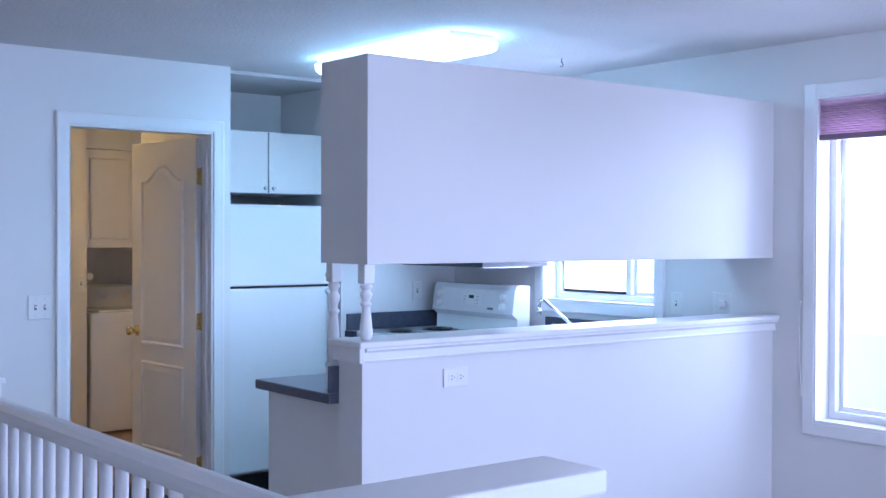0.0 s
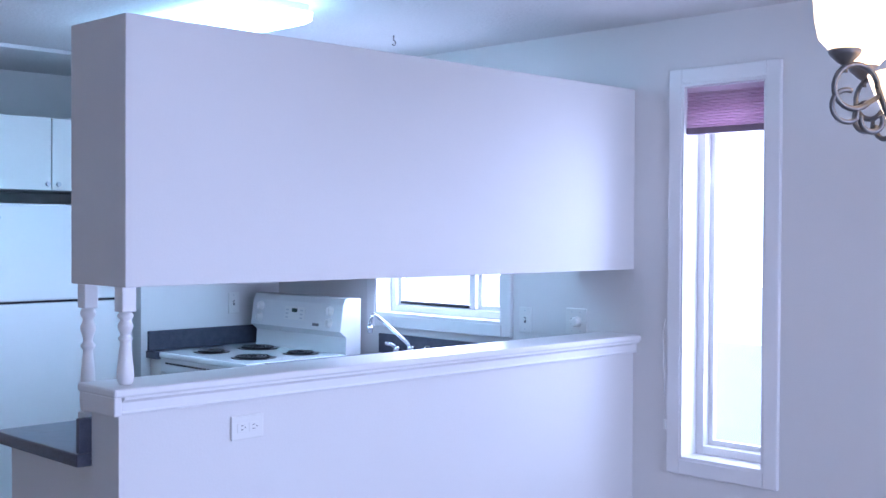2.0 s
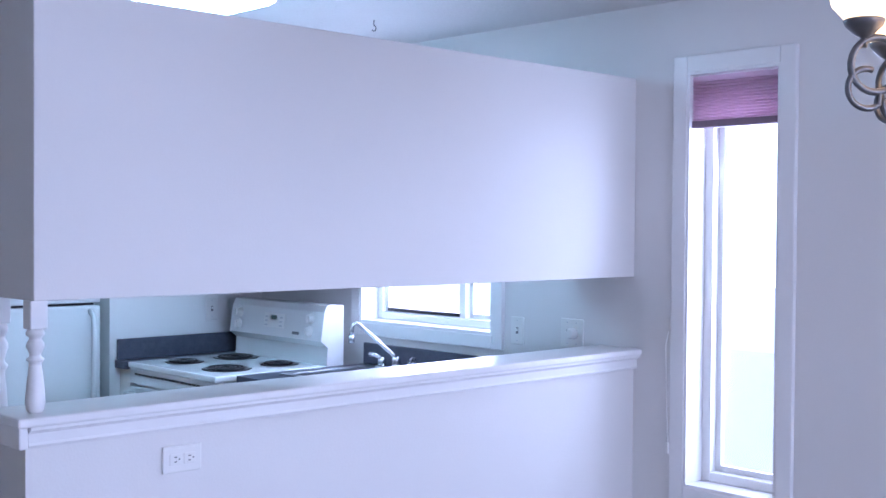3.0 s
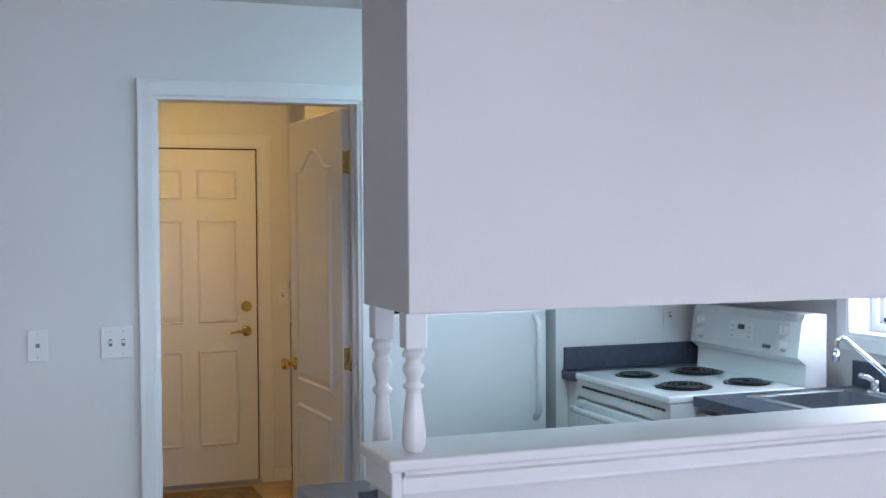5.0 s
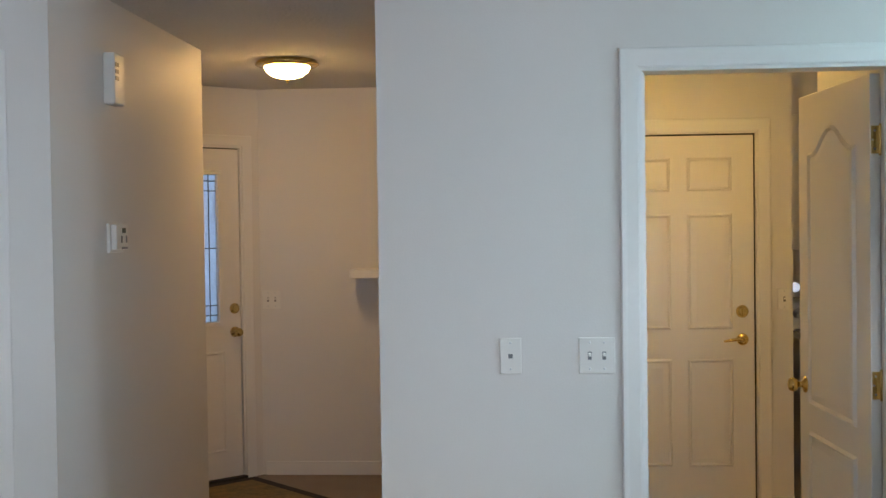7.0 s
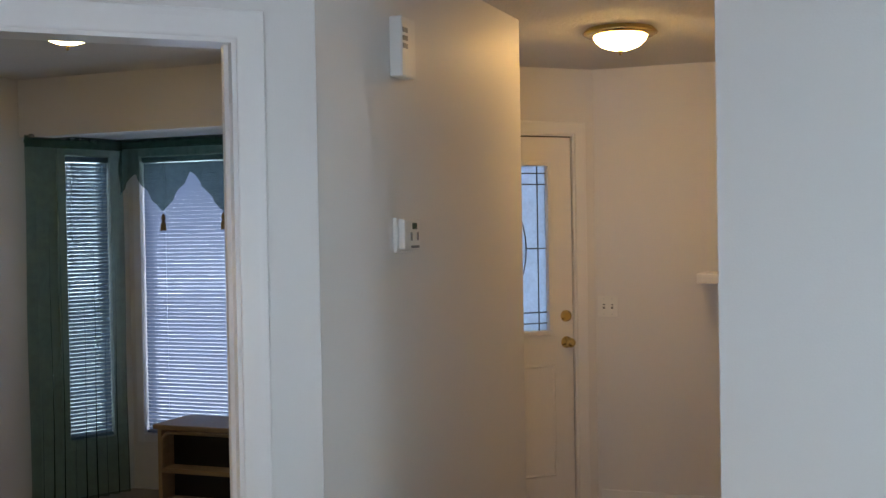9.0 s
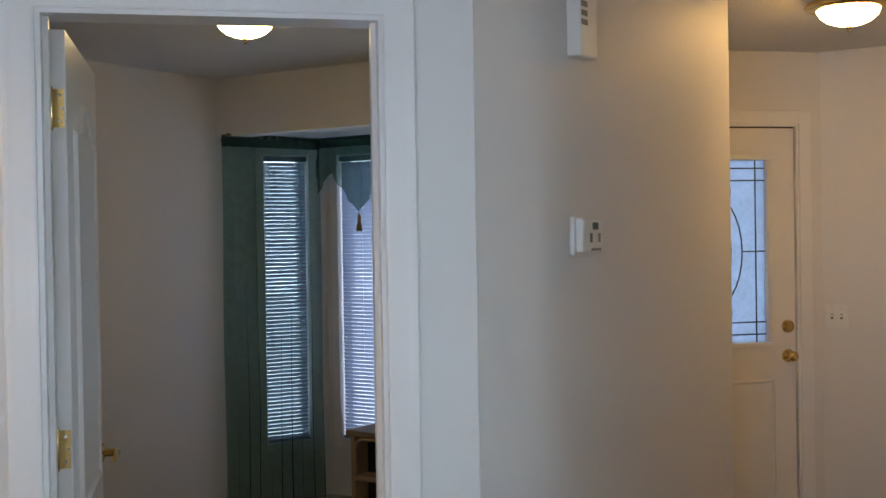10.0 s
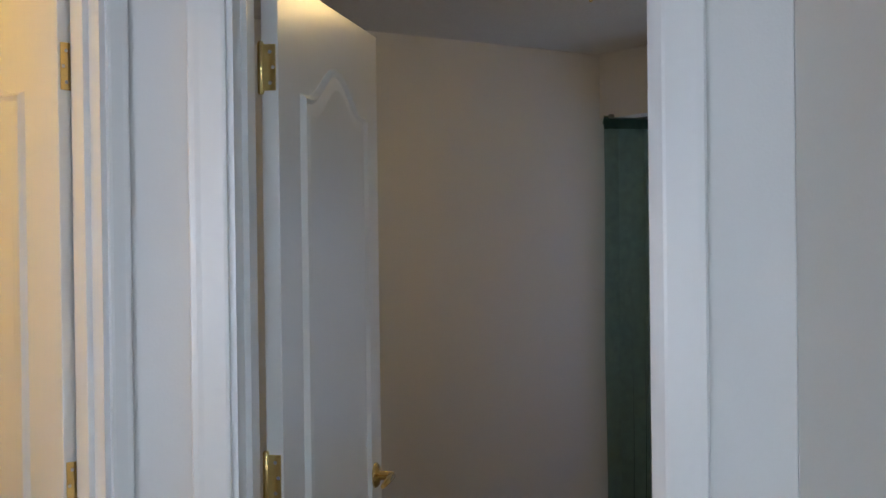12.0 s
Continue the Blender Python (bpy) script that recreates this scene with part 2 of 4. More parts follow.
def hinge(parent, x, y, z, side=1):
    """A butt hinge on a leaf's edge; side says which way its plates lie from the knuckle, across the leaf."""
    bm = bmesh.new()
    lathe(bm, [(0.004, z - 0.052), (0.0065, z - 0.048), (0.0065, z + 0.048), (0.004, z + 0.052)], 10, Matrix.Translation((x, y, 0)))
    if side > 0:
        box(bm, x - 0.002, x + 0.033, y - 0.0045, y - 0.0015, z - 0.045, z + 0.045)
    y0, y1 = sorted((y - 0.001 * side, y + 0.031 * side))
    box(bm, x - 0.0035, x - 0.0005, y0, y1, z - 0.045, z + 0.045)
    h = part("hinge", bm, BRASS, parent, "polished brass butt hinge")
    for dz in (-0.03, 0, 0.03):
        bm = bmesh.new()
        lathe(bm, [(0.004, 0), (0.003, 0.0015)], 8, Matrix.Translation((x - 0.0035, y + (0.02 + 0.006 * (dz == 0)) * side, z + dz)) @ Euler((0, -math.pi / 2, 0)).to_matrix().to_4x4())
        part("screw", bm, STEEL, h)
    return h


def lever(parent, x, y, z, out, way, mat=None):
    """A lever handle on its rose at (x, z) of a door's face."""
    bm = bmesh.new()
    rot = Euler((-math.pi / 2 * out, 0, 0)).to_matrix().to_4x4()
    lathe(bm, [(0.032, 0), (0.032, 0.004), (0.026, 0.010), (0.012, 0.013), (0.011, 0.045), (0.009, 0.05)], 20, Matrix.Translation((x, y, z)) @ rot)
    tube(bm, [(x, y + out * 0.045, z), (x + way * 0.03, y + out * 0.05, z + 0.004), (x + way * 0.07, y + out * 0.05, z), (x + way * 0.105, y + out * 0.047, z - 0.006)], [0.009, 0.010, 0.008, 0.006], 10)
    return part("door_lever", bm, mat or BRASS, parent, "brass lever handle")


def round_knob(parent, x, y, z, out, name="door_knob", r=0.027):
    bm = bmesh.new()
    rot = Euler((-math.pi / 2 * out, 0, 0)).to_matrix().to_4x4()
    lathe(bm, [(r * 1.2, 0), (r * 1.2, 0.005), (r * 0.45, 0.012), (r * 0.42, 0.03), (r * 0.85, 0.036), (r, 0.05), (r * 0.85, 0.063), (r * 0.3, 0.068)], 20, Matrix.Translation((x, y, z)) @ rot)
    return part(name, bm, BRASS, parent, "polished brass knob")


def casing(name, label, w, h, band, depth, m, sill=False):
    """Moulded trim round an opening of w by h, its face at local -y; the foot of the opening is at the origin."""
    t = thing(name, label, "door frame", m, kind="structure")
    prof = [(0, 0), (0.0, -0.011), (0.006, -0.0125), (band * 0.66, -0.0145), (band * 0.80, -0.0158), (band - 0.004, -0.0158), (band, -0.012), (band, 0)]
    for nm, sgn, x in (("left_casing", -1, 0), ("right_casing", 1, w)):
        bm = bmesh.new()
        a = [bm.verts.new((x + sgn * u, v, 0)) for u, v in prof]
        b = [bm.verts.new((x + sgn * u, v, h + u)) for u, v in prof]
        n = len(prof)
        bm.faces.new(a)
        bm.faces.new(list(reversed(b)))
        for i in range(n):
            bm.faces.new((a[i], a[(i + 1) % n], b[(i + 1) % n], b[i]))
        part(nm, bm, TRIM, t)
    bm = bmesh.new()
    a = [bm.verts.new((-u, v, h + u)) for u, v in prof]
    b = [bm.verts.new((w + u, v, h + u)) for u, v in prof]
    n = len(prof)
    bm.faces.new(a)
    bm.faces.new(list(reversed(b)))
    for i in range(n):
        bm.faces.new((a[i], a[(i + 1) % n], b[(i + 1) % n], b[i]))
    part("head_casing", bm, TRIM, t)
    # jamb lining with its stop
    jamb = bmesh.new()
    box(jamb, 0, 0.012, -0.002, depth + 0.002, 0, h - 0.012)
    box(jamb, 0.012, 0.024, depth * 0.35, depth * 0.6, 0, h - 0.012)
    part("jamb", jamb, TRIM, t)
    jamb = bmesh.new()
    box(jamb, w - 0.012, w, -0.002, depth + 0.002, 0, h - 0.012)
    box(jamb, w - 0.024, w - 0.012, depth * 0.35, depth * 0.6, 0, h - 0.012)
    part("jamb", jamb, TRIM, t)
    head = bmesh.new()
    box(head, 0, w, -0.002, depth + 0.002, h - 0.012, h)
    part("head_jamb", head, TRIM, t)
    return t


def plate(name, label, m, kind):
    """A wall plate whose face looks along local -y, centred on the origin."""
    t = thing(name, label, "wall plate", m)
    w, h = {"double": (0.116, 0.116), "single": (0.07, 0.116), "wide": (0.116, 0.072), "phone": (0.07, 0.116)}[kind]
    boxed("cover", PLASTIC, t, -w / 2, w / 2, -0.007, 0, -h / 2, h / 2, bevel=0.003)
    if kind in ("double", "single"):
        for x in ((-0.023, 0.023) if kind == "double" else (0,)):
            boxed("switch_slot", GREY, t, x - 0.006, x + 0.006, -0.0078, -0.0065, -0.013, 0.013)
            bm = bmesh.new()
            box(bm, x - 0.0045, x + 0.0045, -0.017, -0.006, -0.002, 0.009, bevel=0.0015)
            part("toggle", bm, PLASTIC, t)
            for z in (-0.042, 0.042):
                bm = bmesh.new()
                lathe(bm, [(0.0035, 0), (0.0025, 0.0015)], 8, Matrix.Translation((x, -0.007, z)) @ Euler((math.pi / 2, 0, 0)).to_matrix().to_4x4())
                part("screw", bm, STEEL, t)
    elif kind == "wide":
        for x in (-0.021, 0.021):
            bm = bmesh.new()
            box(bm, x - 0.017, x + 0.017, -0.0085, -0.006, -0.014, 0.014, bevel=0.001)
            part("socket", bm, PLASTIC, t)
            bm = bmesh.new()
            for dz in (-0.006, 0.006):
                box(bm, x - 0.004, x + 0.004, -0.0092, -0.0080, dz - 0.0013, dz + 0.0013)
            box(bm, x + 0.009, x + 0.013, -0.0092, -0.0080, -0.002, 0.002)
            part("socket_slots", bm, GREY, t)
    else:
        boxed("jack", GREY, t, -0.007, 0.007, -0.009, -0.006, -0.007, 0.007)
        for z in (-0.042, 0.042):
            bm = bmesh.new()
            lathe(bm, [(0.004, 0), (0.003, 0.002)], 8, Matrix.Translation((0, -0.007, z)) @ Euler((math.pi / 2, 0, 0)).to_matrix().to_4x4())
            part("screw", bm, STEEL, t)
    return t

# ---- the large structure ----
H, HALL, LOW = 2.42, 2.42, 0.0   # ceiling of the open room, ceiling of hall and bedroom, hall floor
R2 = math.sqrt(0.5)

bm = bmesh.new(); box(bm, -2.75, 2.75, -8.7, 0.0, -0.15, 0.0)
structure("floor_living", bm, CARPET, "beige cut-pile carpet of the open living room", "floor")
bm = bmesh.new(); box(bm, 0.20, 2.6, -2.16, 0.9, -0.02, 0.006)
structure("floor_kitchen", bm, VINYL, "dark vinyl floor of the kitchen", "floor")
bm = bmesh.new(); box(bm, -0.73, 0.905, 0.0, 3.4, -0.15, 0.0); box(bm, 0.905, 1.95, 0.96, 3.4, -0.15, 0.0)
structure("floor_laundry", bm, OAK, "wood-look floor of the laundry room", "floor")
bm = bmesh.new(); prism(bm, [(-1.95, 0.0), (-0.73, 0.0), (-0.73, 3.6), (-3.2, 3.6), (-3.2, 1.75), (-1.95, 1.75)], -0.2, LOW)
structure("floor_entry", bm, TILE, "brown tile floor of the entry hall", "floor")
bm = bmesh.new(); prism(bm, [(-5.6, -1.3), (-2.83, -1.0), (-1.95, -0.1), (-1.95, 1.75), (-3.08, 1.75), (-3.08, 3.7), (-5.6, 3.7)], -0.2, LOW - 0.004)
structure("floor_bedroom", bm, CARPET, "beige carpet of the bedroom", "floor")

bm = bmesh.new(); prism(bm, [(-2.75, -8.7), (2.75, -8.7), (2.75, 1.0), (0.9, 1.0), (0.9, 0.05), (-0.8, 0.05), (-1.95, -0.09), (-2.80, -0.93), (-2.80, -2.0), (-2.75, -2.0)], H, H + 0.15)
structure("ceiling_living", bm, CEIL, "white stippled ceiling over kitchen and living room", "ceiling")
bm = bmesh.new(); prism(bm, [(-5.6, -1.2), (-2.80, -0.93), (-1.95, -0.09), (-0.8, 0.05), (-0.8, 3.7), (-5.6, 3.7)], HALL, HALL + 0.2)
structure("ceiling_hall", bm, CEIL, "white stippled ceiling over entry hall and bedroom", "ceiling")
bm = bmesh.new(); box(bm, -0.79, 2.05, 0.1, 3.43, 2.40, 2.418)
structure("ceiling_laundry", bm, CEIL, "white ceiling of the laundry room", "ceiling")

wall("wall_laundry", (-0.838, 0), (0.905, 0), 0.11, 0, H, "smooth painted wall with a doorway to the laundry", [(0.838, 1.638, 0, 2.055)])
wall("wall_fridge_side", (0.905, 0.11), (0.905, 0.96), 0.10, 0, H, "painted side wall of the fridge alcove")
wall("wall_fridge_back", (0.905, 0.86), (1.72, 0.86), 0.10, 0, H, "painted back wall of the fridge alcove")
wall("wall_fridge_return", (1.72, 0.96), (1.72, 0.14), 0.05, 0, H, "painted return beside the fridge alcove")
wall("wall_kitchen_back", (1.77, 0.14), (2.6, 0.14), 0.11, 0, H, "painted back wall of the kitchen")
# outer wall: kitchen window, tall window and patio door
wall("wall_windows", (2.6, 0.28), (2.6, -8.7), 0.159, 0, H, "painted outer wall with the windows",
     [(0.98, 1.858, 1.12, 2.0), (2.83, 3.205, 0.635, 2.15), (4.62, 6.52, 0.03, 2.08)])
wall("wall_south", (2.76, -8.55), (-2.75, -8.55), 0.15, 0, H, "painted living room wall with a wide window", [(1.0, 3.7, 0.75, 2.05)])
wall("wall_west", (-2.582, -8.55), (-2.582, -1.871), 0.12, 0, H, "plain painted living room wall")

# hall and bedroom
bm = bmesh.new(); box(bm, -0.838, -0.73, 0.11, 3.57, LOW, H)
structure("wall_hall_right", bm, WALL, "painted side wall of the entry hall", "wall")
bm = bmesh.new(); box(bm, -2.008, -1.903, -0.033, 1.805, LOW, HALL)
structure("wall_thermostat", bm, WALL, "painted hall wall with chime and thermostat", "wall")
bm = bmesh.new(); box(bm, -3.10, -2.008, 1.70, 1.803, LOW, HALL)
structure("wall_entry_return", bm, WALL, "painted return wall of the entry", "wall")
wall("wall_bedroom_door", (-2.752, -0.886), (-1.903, -0.037), 0.11, 0, HALL, "painted angled wall with the bedroom doorway", [(0.20, 0.983, 0, 2.06)])
wall("wall_bath_door", (-2.582, -1.871), (-2.752, -0.886), 0.11, 0, HALL, "painted wall with a doorway to a lit room", [(0.17, 0.957, 0, 2.06)])

# front door wall at 45 degrees and the entry end wall
FD = Vector((-2.0, 3.45))
wall("wall_front_door", (-3.054, 2.396), (FD.x, FD.y), 0.14, LOW, HALL, "painted angled wall holding the front door", [(0.446, 1.366, LOW, 2.062)])
bm = bmesh.new(); box(bm, FD.x, -0.73, FD.y, FD.y + 0.12, LOW, HALL)
structure("wall_entry_end", bm, WALL, "painted end wall of the entry hall", "wall")
bm = bmesh.new(); box(bm, -3.10, -3.04, 1.803, 2.42, LOW, HALL)
structure("wall_entry_west", bm, WALL, "painted side wall of the entry", "wall")

# laundry
wall("wall_laundry_back", (-0.73, 2.54), (1.075, 2.54), 0.11, 0, H, "painted laundry wall with the outside door", [(0.79, 1.625, 0, 2.04)])
bm = bmesh.new(); box(bm, 0.965, 1.075, 2.65, 3.33, 0, H)
structure("wall_washer_side", bm, WALL, "painted side wall of the washer alcove", "wall")
bm = bmesh.new(); box(bm, 0.965, 2.05, 3.33, 3.43, 0, H)
structure("wall_washer_back", bm, WALL, "painted back wall of the washer alcove", "wall")
bm = bmesh.new(); box(bm, 1.945, 2.05, 0.97, 3.33, 0, H)
structure("wall_laundry_right", bm, WALL, "painted side wall of the laundry", "wall")

# box added above the cabinet so the recess there does not go dark
bm = bmesh.new(); box(bm, 1.075, 1.945, 2.665, 3.33, 2.135, 2.40)
structure("wall_laundry_fill", bm, WALL, "painted box above the laundry cabinet, added to fill a dark recess", "bulkhead")

# bedroom shell with its bay
bm = bmesh.new(); box(bm, -5.09, -4.97, -0.93, 2.40, LOW, HALL)
structure("wall_bedroom_west", bm, WALL, "painted bedroom side wall", "wall")
bm = bmesh.new(); box(bm, -4.97, -3.10, 2.28, 2.40, 2.10, HALL)
structure("wall_bay_header", bm, WALL, "painted header above the bay window", "wall")
bm = bmesh.new(); box(bm, -3.35, -3.10, 2.28, 2.40, LOW, 2.10)
structure("wall_bay_east", bm, WALL, "painted bedroom wall beside the bay", "wall")
bm = bmesh.new(); prism(bm, [(-5.29, 2.40), (-3.24, 2.40), (-3.44, 3.28), (-4.94, 3.28)], 2.13, 2.19)
structure("ceiling_bay", bm, CEIL, "lowered white ceiling of the bay window", "ceiling")
# unseen partition, added so the lit room's lamp cannot reach the bedroom
bm = bmesh.new(); box(bm, -4.97, -2.90, -0.93, -0.87, LOW, HALL)
structure("wall_bedroom_partition", bm, WALL, "plain unseen bedroom partition, added to keep the lit room's light out", "wall")
wall("wall_bay_left", (-5.11, 2.36), (-4.79, 3.01), 0.12, LOW, 2.13, "angled bay wall with a narrow window", [(0.32, 0.60, 0.34, 2.02)])
wall("wall_bay_centre", (-4.79, 3.01), (-3.54, 3.01), 0.12, LOW, 2.13, "bay wall with a wide window", [(0.09, 1.19, 0.34, 2.02)])
wall("wall_bay_right", (-3.54, 3.01), (-3.36, 2.405), 0.09, LOW, 2.13, "angled plain bay wall")
# bath room behind the lit door
bm = bmesh.new(); box(bm, -4.3, -4.2, -2.9, -0.93, LOW, HALL); box(bm, -4.3, -2.70, -3.0, -2.9, LOW, HALL)
structure("wall_bath_far", bm, WALL, "plain painted walls of the lit room", "wall")
bm = bmesh.new(); box(bm, -4.2, -2.752, -2.9, -0.93, -0.05, 0.0)
structure("floor_bath", bm, TILE, "brown tile floor of the lit room", "floor")
bm = bmesh.new(); prism(bm, [(-4.2, -0.93), (-4.2, -2.9), (-2.70, -2.9), (-2.70, -1.87), (-2.86, -0.93)], HALL - 0.03, HALL - 0.003)
structure("ceiling_bath", bm, CEIL, "white ceiling of the lit room", "ceiling")

# half wall with its moulded cap
bm = bmesh.new(); box(bm, 0.21, 2.6, -2.31, -2.16, 0, 1.05)
structure("half_wall", bm, WALL, "painted half wall between kitchen and living room", "wall")
hc = thing("half_wall_cap", "white moulded wooden cap along the half wall", "trim", pose(0, 0.195, 0.003), kind="structure")
bm = bmesh.new(); box(bm, 0.175, 2.6, -2.545, -2.335, 1.098, 1.122, bevel=0.006)
part("cap_board", bm, TRIM, hc)
bm = bmesh.new()
extrude_x(bm, [(-2.5055, 1.045), (-2.520, 1.045), (-2.523, 1.052), (-2.521, 1.058), (-2.521, 1.080), (-2.527, 1.086), (-2.536, 1.090), (-2.536, 1.098), (-2.506, 1.098)], 0.21, 2.6)
part("cap_moulding", bm, TRIM, hc)
bm = bmesh.new(); box(bm, 0.186, 0.2095, -2.5245, -2.347, 1.044, 1.0975, bevel=0.004)
part("end_moulding", bm, TRIM, hc)

# hanging boxed-in soffit over the half wall
bm = bmesh.new(); box(bm, 0.23, 2.6, -2.31, -2.0, 1.397, 2.15, bevel=0.003)
structure("hanging_soffit", bm, WALL, "painted boxed-in bulkhead hung above the half wall", "bulkhead")

# outdoors
bm = bmesh.new(); box(bm, -400, 400, -400, 400, -3.2, -3.0)
structure("ground", bm, SNOW, "snow-covered ground outside", "ground")
bm = bmesh.new(); prism(bm, [(6.2, -9), (14, -9), (14, 14), (6.2, 14)], -2.9, 0.72)
structure("snowy_roof", bm, SNOW, "flat snow-covered roof outside the windows", "roof")

# glowing ring added round the house, standing in for bright sky
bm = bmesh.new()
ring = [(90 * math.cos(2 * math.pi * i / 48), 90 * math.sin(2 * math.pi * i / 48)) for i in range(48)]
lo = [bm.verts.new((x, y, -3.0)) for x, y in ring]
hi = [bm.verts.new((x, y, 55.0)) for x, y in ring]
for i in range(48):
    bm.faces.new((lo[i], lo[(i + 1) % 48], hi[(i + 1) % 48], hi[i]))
structure("backdrop", bm, SKY_GLOW, "glowing white ring far outside, added in place of bright sky", "backdrop")

# ---- doorways ----
casing("door_frame_1", "white moulded casing of the laundry doorway", 0.80, 2.055, 0.061, 0.11, pose(0, 0, 0))
casing("door_frame_2", "white moulded casing of the bedroom doorway", 0.783, 2.06, 0.074, 0.11, pose(-2.752 + 0.20 * R2, -0.886 + 0.20 * R2, 0, 0, 0, 45))
casing("door_frame_3", "white moulded casing of the lit doorway", 0.787, 2.06, 0.042, 0.11, pose(-2.582 - 0.17 * 0.17, -1.871 + 0.985 * 0.17, 0, 0, 0, 99.8))
casing("door_frame_4", "white casing of the front door", 0.92, 2.062, 0.066, 0.14, pose(-3.054 + 0.446 * R2, 2.396 + 0.446 * R2, LOW, 0, 0, 45))
casing("door_frame_5", "white casing of the outside door in the laundry", 0.835, 2.04, 0.066, 0.11, pose(0.06, 2.54, 0))


def arched_door(name, label, m, handle_z=0.94, side=1):
    """A hollow moulded door: hinge line at the origin, leaf along +x, thickness 0 to 0.035 in y."""
    t = thing(name, label, "door", m, kind="structure")
    bm = bmesh.new()
    box(bm, 0, 0.755, 0, 0.035, 0.01, 2.035, bevel=0.002)
    for y, o in ((0, -1), (0.035, 1)):
        relief(bm, arched(0.13, 0.63, 0.86, 1.90, 0.085), y, o, 0.011, 0.02)
        relief(bm, rect(0.13, 0.63, 0.25, 0.76), y, o, 0.011, 0.02)
    part("leaf", bm, DOOR, t)
    return t


# laundry door, open inwards
d1 = arched_door("door_1", "white moulded interior door with arched panel, standing open", pose(0.787, 0.112, 0, 0, 0, 93.3))
for z in (1.82, 1.022, 0.23):
    hinge(d1, 0.0, 0.0, z)
round_knob(d1, 0.69, 0.035, 0.93, 1); round_knob(d1, 0.69, 0.0, 0.93, -1)
# bedroom door, open inwards
d2 = arched_door("door_2", "white moulded interior door with arched panel, open into the bedroom", pose(-2.697, -0.636, 0, 0, 0, 134.5) @ Matrix.Translation((0, -0.035, 0)))
for z in (1.85, 1.05, 0.25):
    hinge(d2, -0.002, 0.035, z, -1)
lever(d2, 0.69, 0.0, 0.915, -1, -1)
lever(d2, 0.69, 0.035, 0.915, 1, -1)
# lit room's door
d3 = arched_door("door_3", "white moulded interior door open into a warmly lit room", pose(-2.866, -0.948, 0, 0, 0, 193))
for z in (1.85, 1.05, 0.25):
    hinge(d3, -0.002, 0.0, z)

# outside door in the laundry: six panels
d5 = thing("door_5", "white six-panel steel door, closed, with brass lever and deadbolt", "door", pose(0.075, 2.548, 0), kind="structure")
bm = bmesh.new()
box(bm, 0.003, 0.799, 0, 0.045, 0.02, 2.018, bevel=0.002)
for x0, x1 in ((0.12, 0.36), (0.445, 0.685)):
    for z0, z1 in ((0.24, 0.82), (0.98, 1.60), (1.72, 1.90)):
        relief(bm, rect(x0, x1, z0, z1), 0, -1, 0.010, 0.02)
part("leaf", bm, DOOR, d5)
lever(d5, 0.735, 0.0, 0.925, -1, -1)
bm = bmesh.new()
lathe(bm, [(0.034, 0), (0.032, 0.010), (0.022, 0.016), (0.02, 0.02)], 20, Matrix.Translation((0.735, 0, 1.075)) @ Euler((math.pi / 2, 0, 0)).to_matrix().to_4x4())
box(bm, 0.731, 0.739, -0.032, -0.015, 1.06, 1.09)
part("deadbolt", bm, BRASS, d5, "brass deadbolt turn")
boxed("weatherstrip", DARK, d5, -0.003, 0.8095, 0.012, 0.044, 0.0185, 2.0275)
boxed("strike", BRASS, d5, 0.808, 0.815, -0.006, 0.03, 0.90, 0.955)
bm = bmesh.new(); box(bm, -0.01, 0.815, -0.02, 0.06, 0.0, 0.018)
part("threshold", bm, STEEL, d5)

# front door with leaded glass
d4 = thing("door_4", "cream front door with oval leaded glass and brass locks", "door", pose(-3.054 + 0.458 * R2, 2.396 + 0.458 * R2, LOW, 0, 0, 45) @ Matrix.Translation((0, 0.008, 0)), kind="structure")
bm = bmesh.new()
gx0, gx1, gz0, gz1 = 0.17, 0.735, 0.985, 1.885
box(bm, 0, gx0, 0, 0.045, 0.02, 2.042); box(bm, gx1, 0.888, 0, 0.045, 0.02, 2.042)
box(bm, gx0, gx1, 0, 0.045, 0.02, gz0); box(bm, gx0, gx1, 0, 0.045, gz1, 2.042)
for x0, x1 in ((0.12, 0.42), (0.475, 0.775)):
    relief(bm, rect(x0, x1, 0.18, 0.80), 0, -1, 0.008, 0.02)
part("leaf", bm, DOOR, d4)
bm = bmesh.new()
for a in ((gx0 - 0.025, gx1 + 0.025, gz0 - 0.025, gz0), (gx0 - 0.025, gx1 + 0.025, gz1, gz1 + 0.025), (gx0 - 0.025, gx0, gz0, gz1), (gx1, gx1 + 0.025, gz0, gz1)):
    box(bm, a[0], a[1], -0.012, 0.0, a[2], a[3], bevel=0.004)
part("glass_frame", bm, TRIM, d4)
bm = bmesh.new(); box(bm, gx0, gx1, 0.018, 0.026, gz0, gz1)
part("leaded_glass", bm, FROST, d4, "frosted bevelled glass")
bm = bmesh.new()
cx, cz = (gx0 + gx1) / 2, (gz0 + gz1) / 2
y = 0.014
for x in (gx0 + 0.05, gx1 - 0.05):
    tube(bm, [(x, y, gz0), (x, y, gz1)], 0.004, 6)
for z in (gz0 + 0.04, gz0 + 0.10, gz1 - 0.04, gz1 - 0.10):
    tube(bm, [(gx0, y, z), (gx1, y, z)], 0.004, 6)
for rx, rz, dz in ((0.16, 0.28, 0), (0.10, 0.24, 0), (0.06, 0.10, 0.26), (0.06, 0.10, -0.26), (0.10, 0.07, 0.30), (0.10, 0.07, -0.30)):
    tube(bm, [(cx + rx * math.cos(2 * math.pi * i / 28), y, cz + dz + rz * math.sin(2 * math.pi * i / 28)) for i in range(29)], 0.004, 6)
